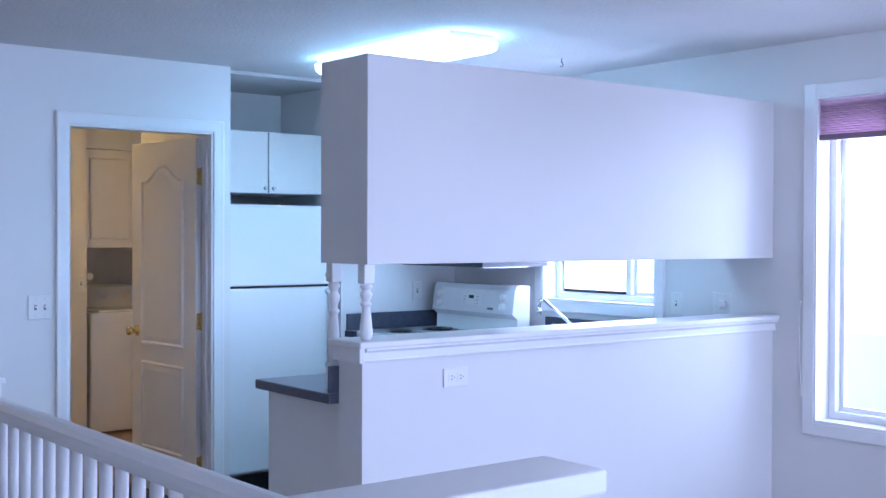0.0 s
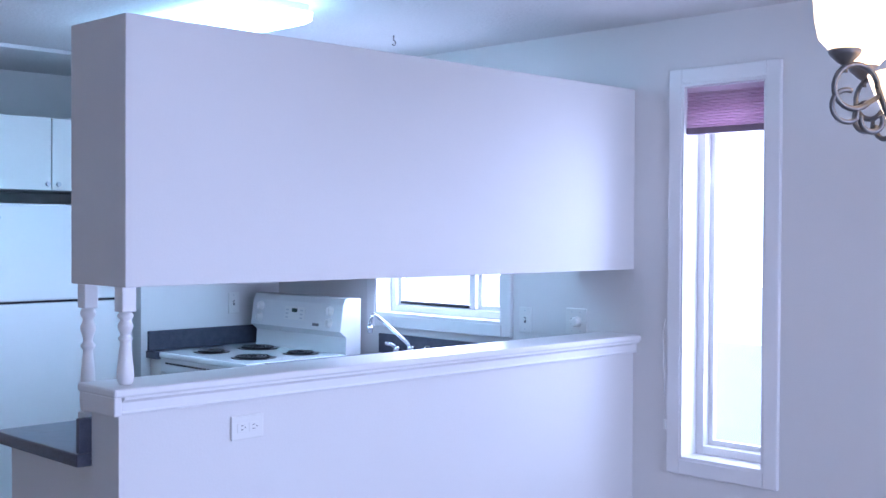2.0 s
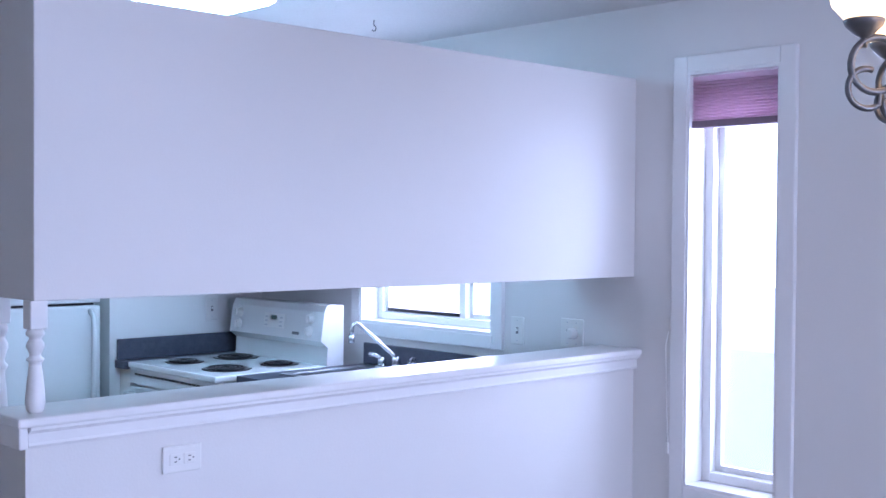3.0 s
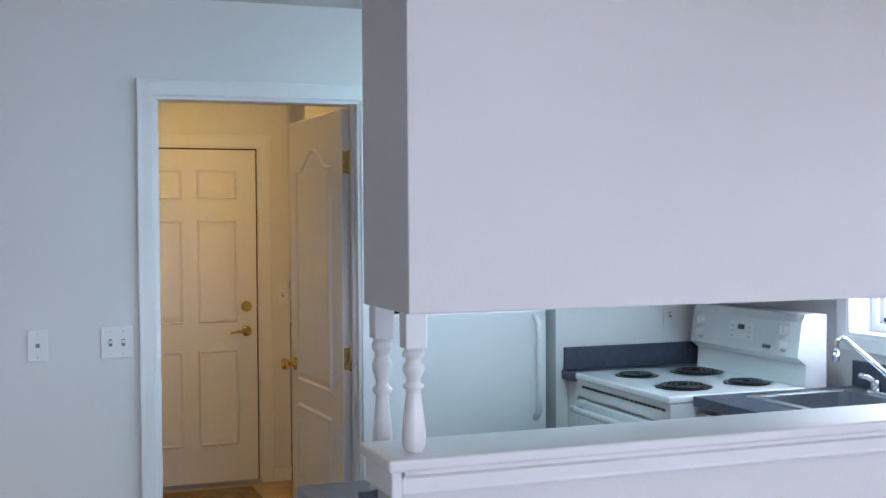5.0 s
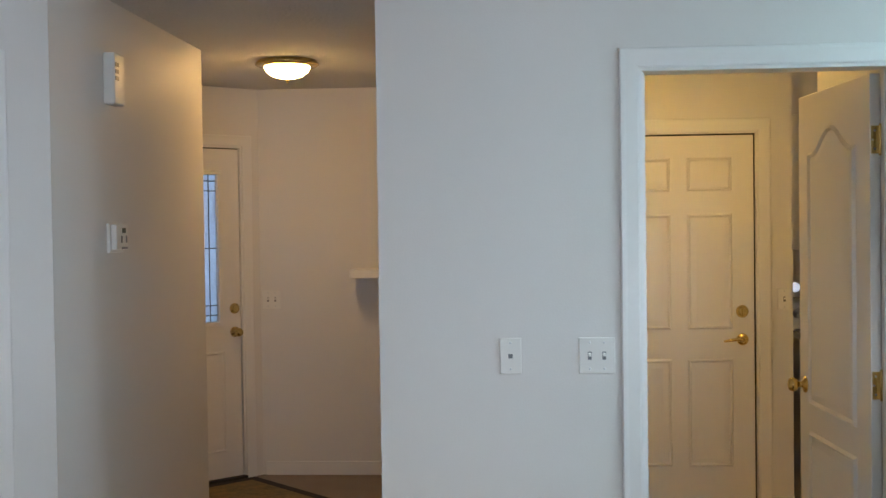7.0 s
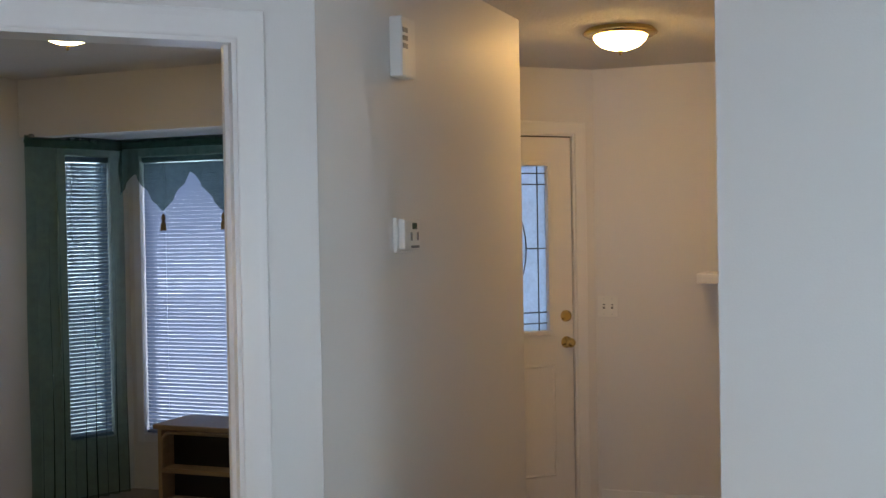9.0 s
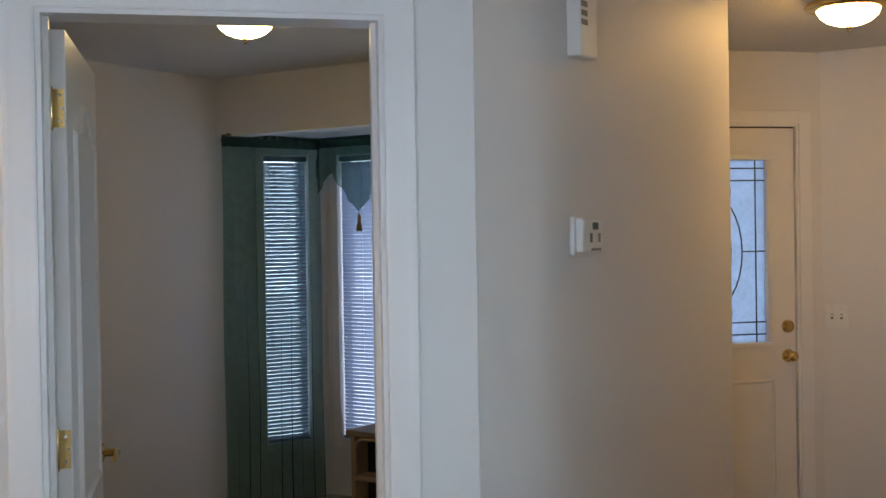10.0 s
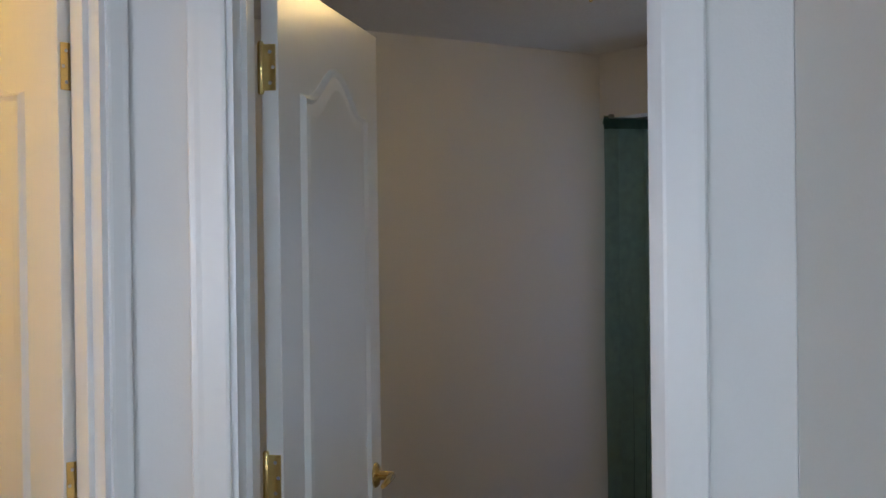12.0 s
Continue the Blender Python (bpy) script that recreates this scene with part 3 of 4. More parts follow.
for s in (-1, 1):
    tube(bm, [(gx0 if s < 0 else gx1, y, cz), (cx + s * 0.16, y, cz)], 0.004, 6)
    tube(bm, [(cx, y, cz + s * 0.36), (cx, y, gz1 if s > 0 else gz0)], 0.004, 6)
part("came", bm, CAME, d4, "dark lead came in looping ovals")
round_knob(d4, 0.845, 0.0, 0.915, -1)
bm = bmesh.new()
lathe(bm, [(0.033, 0), (0.031, 0.010), (0.02, 0.016), (0.02, 0.02)], 20, Matrix.Translation((0.845, 0, 1.06)) @ Euler((math.pi / 2, 0, 0)).to_matrix().to_4x4())
part("deadbolt", bm, BRASS, d4, "brass deadbolt")
bm = bmesh.new()
for a in ((-0.001, 0.004, 0.0185, 2.049), (0.884, 0.896, 0.0185, 2.049), (0.004, 0.884, 2.038, 2.049)):
    box(bm, a[0], a[1], 0.012, 0.056, a[2], a[3])
part("weatherstrip", bm, DARK, d4)
boxed("strike", BRASS, d4, 0.897, 0.905, -0.008, 0.03, 0.885, 0.945)
boxed("threshold", DARK, d4, -0.01, 0.905, -0.03, 0.08, 0.0, 0.018)

# baseboards seen at the entry
bm = bmesh.new(); box(bm, FD.x + 0.02, -0.838, FD.y - 0.014, FD.y, LOW, LOW + 0.085, bevel=0.003)
structure("baseboard", bm, TRIM, "white baseboard of the entry hall", "baseboard")
bm = bmesh.new(); box(bm, -4.97, -4.956, -0.87, 2.28, LOW, LOW + 0.085)
structure("baseboard_bedroom", bm, TRIM, "white baseboard of the bedroom", "baseboard")
bm = bmesh.new(); box(bm, 0.965, 1.075, 2.526, 2.54, 0, 0.085)
structure("baseboard_laundry", bm, TRIM, "white baseboard of the laundry", "baseboard")

# ---- kitchen ----


def lower_cabinet(label, w, d, m, doors=2, drawers=True, h=0.87, top_z=0.87):
    """A base cabinet with its front along local x at y = 0 and its body behind it."""
    t = thing("base_cabinet", label, "cabinet", m, "kitchen base cabinets")
    boxed("body", CAB, t, 0, w, 0.02, d, 0.10, top_z)
    boxed("toe_kick", DARK, t, 0, w, 0.07, d, 0, 0.10)
    dw = w / doors
    for i in range(doors):
        top = h - 0.01
        if drawers:
            dr = boxed("drawer_front", CAB, t, i * dw + 0.003, (i + 1) * dw - 0.003, 0, 0.019, h - 0.16, top, bevel=0.003)
            bm = bmesh.new(); lathe(bm, [(0.006, 0), (0.005, 0.012), (0.014, 0.018), (0.012, 0.025)], 12, Matrix.Translation((i * dw + dw / 2, 0, h - 0.085)) @ Euler((math.pi / 2, 0, 0)).to_matrix().to_4x4())
            part("drawer_knob", bm, PLASTIC, dr)
            top = h - 0.166
        dd = boxed("door", CAB, t, i * dw + 0.003, (i + 1) * dw - 0.003, 0, 0.019, 0.11, top, bevel=0.003)
        bm = bmesh.new(); lathe(bm, [(0.006, 0), (0.005, 0.012), (0.014, 0.018), (0.012, 0.025)], 12, Matrix.Translation((i * dw + (dw - 0.05 if i % 2 == 0 else 0.05), 0, top - 0.06)) @ Euler((math.pi / 2, 0, 0)).to_matrix().to_4x4())
        part("door_knob", bm, PLASTIC, dd)
    return t


# fridge
fr = thing("refrigerator", "white top-freezer refrigerator recessed in its alcove", "refrigerator", pose(0.925, 0.15, 0))
boxed("cabinet_body", APPL, fr, 0, 0.755, 0.065, 0.68, 0.03, 1.655, bevel=0.006)
boxed("freezer_door", APPL, fr, 0.0, 0.755, 0.0, 0.058, 1.205, 1.672, bevel=0.010)
boxed("fridge_door", APPL, fr, 0.0, 0.755, 0.0, 0.058, 0.14, 1.193, bevel=0.010)
boxed("door_gasket", DARK, fr, 0.01, 0.745, 0.055, 0.068, 0.13, 1.65)
boxed("toe_grille", BLACK, fr, 0.01, 0.745, 0.03, 0.06, 0.02, 0.12)
for z0, z1 in ((1.26, 1.61), (0.72, 1.17)):
    bm = bmesh.new()
    tube(bm, [(0.70, 0.0, z0), (0.70, -0.035, z0 + 0.03), (0.70, -0.042, z0 + 0.08), (0.70, -0.042, z1 - 0.08), (0.70, -0.035, z1 - 0.03), (0.70, 0.0, z1)], 0.013, 10)
    part("handle", bm, APPL, fr, "white bar handle")
boxed("badge", STEEL, fr, 0.02, 0.06, -0.002, 0.001, 1.60, 1.612)
# cabinet above the fridge
oc = thing("wall_cabinet", "white two-door cabinet above the refrigerator", "cabinet", pose(0.91, 0.30, 0))
boxed("body", CAB, oc, 0, 0.806, 0.02, 0.555, 1.745, 2.105)
for i in range(2):
    dd = boxed("door", CAB, oc, 0.003 + i * 0.403, 0.40 + i * 0.403, 0, 0.019, 1.745, 2.105, bevel=0.003)
    bm = bmesh.new()
    lathe(bm, [(0.006, 0), (0.005, 0.012), (0.013, 0.018), (0.011, 0.026)], 12, Matrix.Translation((0.375 if i == 0 else 0.431, 0, 1.775)) @ Euler((math.pi / 2, 0, 0)).to_matrix().to_4x4())
    part("door_knob", bm, STEEL, dd)

# stove against the outer wall, facing -x; local x runs along its front
st = thing("stove", "white electric coil range with upright control panel", "stove", pose(1.765, 0.03, 0.012, 0, 0, -90))
boxed("body", APPL, st, 0, 0.755, 0.035, 0.66, 0.02, 0.885)
boxed("cooktop", APPL, st, -0.002, 0.757, -0.008, 0.70, 0.885, 0.915, bevel=0.008)
od = boxed("oven_door", APPL, st, 0.006, 0.749, 0.0, 0.035, 0.20, 0.80, bevel=0.008)
bm = bmesh.new(); box(bm, 0.17, 0.585, -0.003, 0.004, 0.36, 0.64)
part("oven_window", bm, BLACK, od, "dark oven glass")
bm = bmesh.new()
tube(bm, [(0.05, 0.0, 0.765), (0.05, -0.045, 0.77), (0.10, -0.05, 0.77), (0.65, -0.05, 0.77), (0.705, -0.045, 0.77), (0.705, 0.0, 0.765)], 0.014, 10)
part("oven_handle", bm, APPL, od, "white oven door handle")
boxed("storage_drawer", APPL, st, 0.006, 0.749, 0.003, 0.035, 0.04, 0.19, bevel=0.006)
boxed("vent_panel", APPL, st, 0.0, 0.755, 0.004, 0.035, 0.815, 0.885)
bm = bmesh.new()
for i in range(20):
    box(bm, 0.05 + i * 0.034, 0.073 + i * 0.034, 0.0, 0.006, 0.855, 0.864)
part("vent_slots", bm, BLACK, st)
for bx, by, br in ((0.20, 0.18, 0.078), (0.20, 0.47, 0.098), (0.56, 0.18, 0.098), (0.56, 0.47, 0.078)):
    bm = bmesh.new()
    lathe(bm, [(br, 0.9150), (br + 0.012, 0.9165), (br + 0.014, 0.9190), (br + 0.006, 0.9195), (br - 0.004, 0.9160)], 28, Matrix.Translation((bx, by, 0)))
    ringp = part("burner_ring", bm, BLACK, st, "black drip bowl ring")
    bm = bmesh.new()
    pts = [(bx + r * math.cos(a), by + r * math.sin(a), 0.923) for a, r in ((i * 0.35, br * (0.2 + 0.76 * i / 72)) for i in range(73))]
    tube(bm, pts, 0.0050, 6)
    part("coil", bm, BLACK, ringp, "black spiral coil element")
bm = bmesh.new()
prof = [(0.60, 0.912), (0.605, 1.00), (0.565, 1.03), (0.585, 1.165), (0.60, 1.195), (0.63, 1.20), (0.70, 1.195), (0.70, 0.912)]
extrude_x(bm, prof, 0.0, 0.755)
bg = part("control_panel", bm, APPL, st)
face = lambda z: 0.565 + (z - 1.03) / 0.135 * 0.02
tilt = Euler((math.radians(90 - 8), 0, 0)).to_matrix().to_4x4()
for kx, kz in ((0.075, 1.13), (0.075, 1.07), (0.66, 1.13), (0.66, 1.07)):
    bm = bmesh.new()
    lathe(bm, [(0.026, 0), (0.025, 0.004), (0.019, 0.006), (0.018, 0.020), (0.015, 0.022)], 20, Matrix.Translation((kx, face(kz), kz)) @ tilt)
    box(bm, kx - 0.003, kx + 0.003, face(kz) - 0.028, face(kz) - 0.01, kz - 0.016, kz + 0.016)
    part("control_knob", bm, PLASTIC, bg)
bm = bmesh.new(); box(bm, 0.29, 0.46, -0.003, 0.003, -0.035, 0.035, m=Matrix.Translation((0, face(1.105), 1.105)) @ Euler((math.radians(-8), 0, 0)).to_matrix().to_4x4())
part("clock_panel", bm, PLASTIC, bg)
bm = bmesh.new(); box(bm, 0.35, 0.395, -0.005, 0.0, 0.0, 0.02, m=Matrix.Translation((0, face(1.11), 1.11)) @ Euler((math.radians(-8), 0, 0)).to_matrix().to_4x4())
part("clock_display", bm, LCD, bg, "dark clock display")
for i, j in ((i, j) for i in range(3) for j in (0.30, 0.42)):
        bm = bmesh.new(); box(bm, j, j + 0.022, -0.0045, 0.0, -0.028 + i * 0.02, -0.020 + i * 0.02, m=Matrix.Translation((0, face(1.105), 1.105)) @ Euler((math.radians(-8), 0, 0)).to_matrix().to_4x4())
        part("clock_button", bm, STEEL, bg)
bm = bmesh.new(); box(bm, 0.53, 0.58, -0.004, 0.0, -0.006, 0.008, m=Matrix.Translation((0, face(1.055), 1.055)) @ Euler((math.radians(-8), 0, 0)).to_matrix().to_4x4())
part("brand_plate", bm, GREY, bg)
# range hood
hd = thing("range_hood", "black range hood above the stove", "range hood", pose(2.6, -0.35, -0.12))
bm = bmesh.new()
prism(bm, [(-0.50, -0.38), (0, -0.38), (0, 0.38), (-0.50, 0.38)], 1.44, 1.47)
prism(bm, [(-0.47, -0.37), (0, -0.37), (0, 0.37), (-0.47, 0.37)], 1.47, 1.56)
part("canopy", bm, BLACK, hd)
boxed("filter", STEEL, hd, -0.42, -0.06, -0.3, 0.3, 1.434, 1.441)
uc = thing("upper_cabinet", "white cabinet above the range hood", "cabinet", pose(2.27, 0.03, 0, 0, 0, -90))
boxed("body", CAB, uc, 0, 0.76, 0.02, 0.33, 1.445, 2.10)
for i in range(2):
    boxed("door", CAB, uc, 0.003 + 0.38 * i, 0.377 + 0.38 * i, 0, 0.019, 1.445, 2.10, bevel=0.003)

# worktops
ct = thing("worktop", "slate-blue laminate worktop with upstand", "worktop", pose(0, 0, 0.015))
bm = bmesh.new()
box(bm, 0.165, 2.597, -2.16, -1.615, 0.872, 0.91, bevel=0.005)
part("peninsula_top", bm, LAM, ct)
bm = bmesh.new()
for a in ((1.86, 2.04, -1.6148, -0.735), (2.5, 2.597, -1.6148, -0.735), (2.04, 2.5, -0.85, -0.735), (2.04, 2.5, -1.6148, -1.60)):
    box(bm, a[0], a[1], a[2], a[3], 0.8722, 0.9098)
part("sink_top", bm, LAM, ct)
boxed("half_wall_upstand", LAM, ct, 0.172, 2.597, -2.1595, -2.14, 0.91, 1.01, bevel=0.003)
boxed("window_upstand", LAM, ct, 2.578, 2.597, -2.139, -0.735, 0.91, 1.01, bevel=0.003)
c2 = thing("corner_worktop", "slate-blue laminate strip of worktop beside the stove", "worktop", pose(0, 0, 0.015))
boxed("top", LAM, c2, 1.745, 2.597, 0.036, 0.138, 0.872, 0.91, bevel=0.004)
boxed("upstand", LAM, c2, 1.755, 2.575, 0.12, 0.138, 0.91, 1.01, bevel=0.003)
boxed("side_upstand", LAM, c2, 2.576, 2.597, 0.036, 0.138, 0.91, 1.01, bevel=0.003)
fl = thing("filler_cabinet", "narrow white filler panel beside the stove", "cabinet")
boxed("panel", CAB, fl, 1.775, 2.5, 0.038, 0.138, 0.0, 0.885)
lower_cabinet("white melamine base cabinet under the sink with round knobs", 0.86, 0.63, pose(1.88, -0.735, 0.0, 0, 0, -90), top_z=0.72)
pn = thing("base_cabinet", "white melamine base cabinet behind the half wall", "cabinet", pose(1.68, -1.62, 0.015, 0, 0, 180), "kitchen base cabinets")
boxed("body", CAB, pn, 0, 1.44, 0.02, 0.535, 0.10, 0.87)
boxed("toe_kick", DARK, pn, 0, 1.44, 0.07, 0.535, -0.009, 0.10)
boxed("end_panel", WALL, pn, 1.44, 1.455, 0.0, 0.537, -0.009, 0.870)
for i in range(3):
    dd = boxed("door", CAB, pn, 0.003 + 0.48 * i, 0.477 + 0.48 * i, 0, 0.019, 0.11, 0.86, bevel=0.003)
# sink and tap
sk = thing("kitchen_sink", "stainless steel double kitchen sink let into the worktop", "sink", pose(0, 0.10, 0.015))
for y0, y1 in ((-1.305, -0.955), (-1.685, -1.335)):
    bm = bmesh.new()
    box(bm, 2.058, 2.442, y0, y1, 0.74, 0.910)
    bmesh.ops.delete(bm, geom=[f for f in bm.faces if f.calc_center_median().z > 0.905], context="FACES")
    bmesh.ops.bevel(bm, geom=[e for e in bm.edges if not e.is_boundary], offset=0.03, segments=3, affect="EDGES", profile=0.5)
    bmesh.ops.solidify(bm, geom=bm.faces[:], thickness=0.002)
    part("bowl", bm, STEEL, sk)
bm = bmesh.new()
for a in ((2.025, 2.06, -1.715, -0.925), (2.44, 2.53, -1.715, -0.925), (2.06, 2.44, -0.96, -0.925), (2.06, 2.44, -1.715, -1.68), (2.06, 2.44, -1.34, -1.30)):
    box(bm, a[0], a[1], a[2], a[3], 0.909, 0.916, bevel=0.002)
part("rim", bm, STEEL, sk)
fa = thing("kitchen_tap", "chrome two-handle kitchen tap with swivel spout", "tap", pose(2.50, -1.06, 0.929))
boxed("deck_plate", CHROME, fa, -0.025, 0.025, -0.12, 0.12, 0, 0.012, bevel=0.005)
bm = bmesh.new()
lathe(bm, [(0.022, 0.0), (0.02, 0.05), (0.016, 0.06)], 16)
tube(bm, [(0, 0, 0.05), (-0.01, 0.02, 0.075), (-0.15, 0.085, 0.21), (-0.165, 0.09, 0.216), (-0.178, 0.096, 0.205), (-0.182, 0.098, 0.16)], [0.011, 0.0105, 0.009, 0.009, 0.009, 0.009], 12)
lathe(bm, [(0.013, -0.02), (0.014, 0.015)], 12, Matrix.Translation((-0.182, 0.098, 0.148)))
part("spout", bm, CHROME, fa)
for s in (-1, 1):
    bm = bmesh.new()
    lathe(bm, [(0.02, 0), (0.018, 0.03), (0.012, 0.04)], 14, Matrix.Translation((0, s * 0.10, 0.01)))
    tube(bm, [(0, s * 0.10, 0.045), (-0.02, s * 0.125, 0.06), (-0.03, s * 0.15, 0.062)], [0.010, 0.009, 0.012], 10)
    part("tap_handle", bm, CHROME, fa)

# turned spindles
def spindle(label, m, h):
    t = thing("spindle", label, "spindle", m, "turned soffit spindles")
    q = 0.022
    boxed("top_block", TRIM, t, -q, q, -q, q, h - 0.07, h, bevel=0.003)
    foot = 0.0 if h < 0.35 else 0.10
    if foot:
        boxed("foot_block", TRIM, t, -q, q, -q, q, 0, foot, bevel=0.003)
    bm = bmesh.new()
    b, s = foot, h - 0.07 - foot
    lathe(bm, [(0.015, b), (0.017, b + 0.01 * s), (0.022, b + 0.05 * s), (0.024, b + 0.12 * s), (0.023, b + 0.2 * s), (0.019, b + 0.40 * s), (0.0145, b + 0.56 * s), (0.014, b + 0.60 * s),
               (0.020, b + 0.62 * s), (0.021, b + 0.645 * s), (0.014, b + 0.67 * s), (0.0135, b + 0.70 * s), (0.017, b + 0.74 * s), (0.022, b + 0.79 * s), (0.021, b + 0.83 * s), (0.015, b + 0.87 * s),
               (0.015, b + 0.90 * s), (0.022, b + 0.93 * s), (0.022, b + 0.96 * s), (0.016, b + s)], 20)
    part("turned_post", bm, TRIM, t)
    return t


spindle("white turned wooden spindle standing on the half wall cap", pose(0.25, -2.275, 1.125), 0.273)
spindle("white turned wooden spindle standing on the worktop", pose(0.252, -2.06, 0.925), 0.473)

# fluorescent ceiling light
kl = thing("ceiling_light", "long fluorescent ceiling light with white wrap diffuser, lit", "ceiling light", pose(1.255, -1.10, H))
boxed("base_pan", TRIM, kl, -0.13, 0.13, -0.555, 0.555, -0.03, 0.0)
bm = bmesh.new()
prof = [(-0.145, -0.028), (-0.14, -0.062), (-0.105, -0.08), (0.105, -0.08), (0.14, -0.062), (0.145, -0.028)]
a = [bm.verts.new((x, -0.56, z)) for x, z in prof]; b = [bm.verts.new((x, 0.56, z)) for x, z in prof]
bm.faces.new(a); bm.faces.new(list(reversed(b)))
for i in range(6):
    bm.faces.new((a[i], a[(i + 1) % 6], b[(i + 1) % 6], b[i]))
part("diffuser", bm, TUBE, kl, "glowing acrylic diffuser")
hk = thing("ceiling_hook", "small metal hook in the ceiling", "hook", pose(2.09, -1.37, H))
bm = bmesh.new()
tube(bm, [(0, 0, 0), (0, 0, -0.02)] + [(0.012 * math.sin(a), 0, -0.032 - 0.0 + 0.012 * math.cos(a)) for a in (0.0, 0.8, 1.6, 2.4, 3.2, 4.0)], 0.0025, 6)
part("hook_wire", bm, PEWTER, hk)

# ---- windows ----


def window(name, label, y0, y1, z0, z1, slider):
    """A window in the outer wall at x = 2.6, between y0 > y1."""
    t = thing(name, label, "window", kind="structure")
    w = 0.06
    for nm, a in (("side_casing", (y0, y0 + w, z0 - w, z1 + w)), ("side_casing", (y1 - w, y1, z0 - w, z1 + w)), ("head_casing", (y1, y0, z1, z1 + w)), ("bottom_casing", (y1, y0, z0 - w, z0))):
        boxed(nm, TRIM, t, 2.58, 2.602, min(a[0], a[1]), max(a[0], a[1]), a[2], a[3], bevel=0.004)
    lin = bmesh.new()
    box(lin, 2.584, 2.76, y0 - 0.01, y0 + 0.001, z0, z1); box(lin, 2.584, 2.76, y1 - 0.001, y1 + 0.01, z0, z1)
    box(lin, 2.584, 2.76, y1 + 0.01, y0 - 0.01, z1 - 0.01, z1 + 0.001)
    part("reveal", lin, TRIM, t)
    boxed("window_sill", TRIM, t, 2.583, 2.76, y1 + 0.01, y0 - 0.01, z0 - 0.001, z0 + 0.012)
    f = 0.035
    a0, a1, b0, b1 = y1 + 0.01, y0 - 0.01, z0 + 0.012, z1 - 0.01
    fr_ = bmesh.new()
    for q in ((a0, a0 + f, b0, b1), (a1 - f, a1, b0, b1), (a0 + f, a1 - f, b0, b0 + f), (a0 + f, a1 - f, b1 - f, b1)):
        box(fr_, 2.69, 2.755, q[0], q[1], q[2], q[3], bevel=0.003)
    part("window_frame", fr_, PLASTIC, t)
    panes = [(a0 + f, a1 - f)] if not slider else [(a0 + f, slider - 0.012), (slider + 0.012, a1 - f)]
    for i, (p, q) in enumerate(panes):
        sash = bmesh.new()
        g = 0.022
        x = 2.71 + 0.018 * (i == 0)
        for r_ in ((p, p + g, b0 + f, b1 - f), (q - g, q, b0 + f, b1 - f), (p + g, q - g, b0 + f, b0 + f + g), (p + g, q - g, b1 - f - g, b1 - f)):
            box(sash, x, x + 0.022, r_[0], r_[1], r_[2], r_[3])
        part("sash", sash, PLASTIC, t)
        pane = boxed("pane", GLASS, t, x + 0.009, x + 0.013, p + g, q - g, b0 + f + g, b1 - f - g)
        pane.visible_shadow = False
        if slider and i == 1:
            boxed("sash_rail", BLACK, t, x - 0.006, x, p + g, q - g, b0 + f + 0.006, b0 + f + g, label="black sash pull rail")
    if slider:
        boxed("meeting_stile", PLASTIC, t, 2.70, 2.75, slider - 0.012, slider + 0.012, b0 + f, b1 - f)
    return t


window("window_1", "white sliding kitchen window above the sink", -0.70, -1.578, 1.12, 2.0, -1.29)
window("window_2", "tall narrow white fixed window", -2.55, -2.925, 0.635, 2.15, None)
window("window_3", "wide patio door with white frame", -4.34, -6.24, 0.03, 2.08, -5.29)
sw = thing("window_4", "wide white living room window", "window", kind="structure")
boxed("window_frame", PLASTIC, sw, -0.94, 1.76, -8.60, -8.55, 0.75, 0.80)
boxed("window_frame", PLASTIC, sw, 0.39, 0.44, -8.60, -8.55, 0.80, 2.05)
pane = boxed("pane", GLASS, sw, -0.94, 1.76, -8.585, -8.58, 0.80, 2.05); pane.visible_shadow = False

bl = thing("pleated_blind", "mauve pleated blind drawn up at the top of the tall window", "blind", pose(2.605, 0.206, 0.03))
boxed("head_rail", BLINDPINK, bl, 0.0, 0.03, -3.128, -2.76, 2.085, 2.104)
bm = bmesh.new()
n = 13
for i in range(n):
    z0, z1 = 1.945 + i * 0.14 / n, 1.945 + (i + 1) * 0.14 / n
    zm = (z0 + z1) / 2
    v = [bm.verts.new((x, y, z)) for y in (-3.126, -2.762) for x, z in ((0.010, z0), (-0.006, zm), (0.010, z1), (0.028, zm))]
    for k in range(4):
        bm.faces.new((v[k], v[(k + 1) % 4], v[4 + (k + 1) % 4], v[4 + k]))
    bm.faces.new(v[:4]); bm.faces.new(v[4:])
part("pleats", bm, BLINDPINK, bl, "mauve accordion fabric")
boxed("bottom_rail", material("dark_mauve_rail", (0.22, 0.15, 0.20), 0.5), bl, -0.004, 0.03, -3.128, -2.76, 1.918, 1.944, bevel=0.003)
cd = thing("blind_cord", "thin white blind cord hanging beside the tall window", "cord", pose(2.578, -2.485, 0))
bm = bmesh.new(); tube(bm, [(0, 0, 1.2), (-0.006, 0.01, 1.15), (-0.004, 0.004, 0.95), (0, 0, 0.78)], 0.0022, 6); box(bm, -0.006, 0.006, -0.006, 0.006, 0.75, 0.79, bevel=0.002)
part("cord_line", bm, PLASTIC, cd)

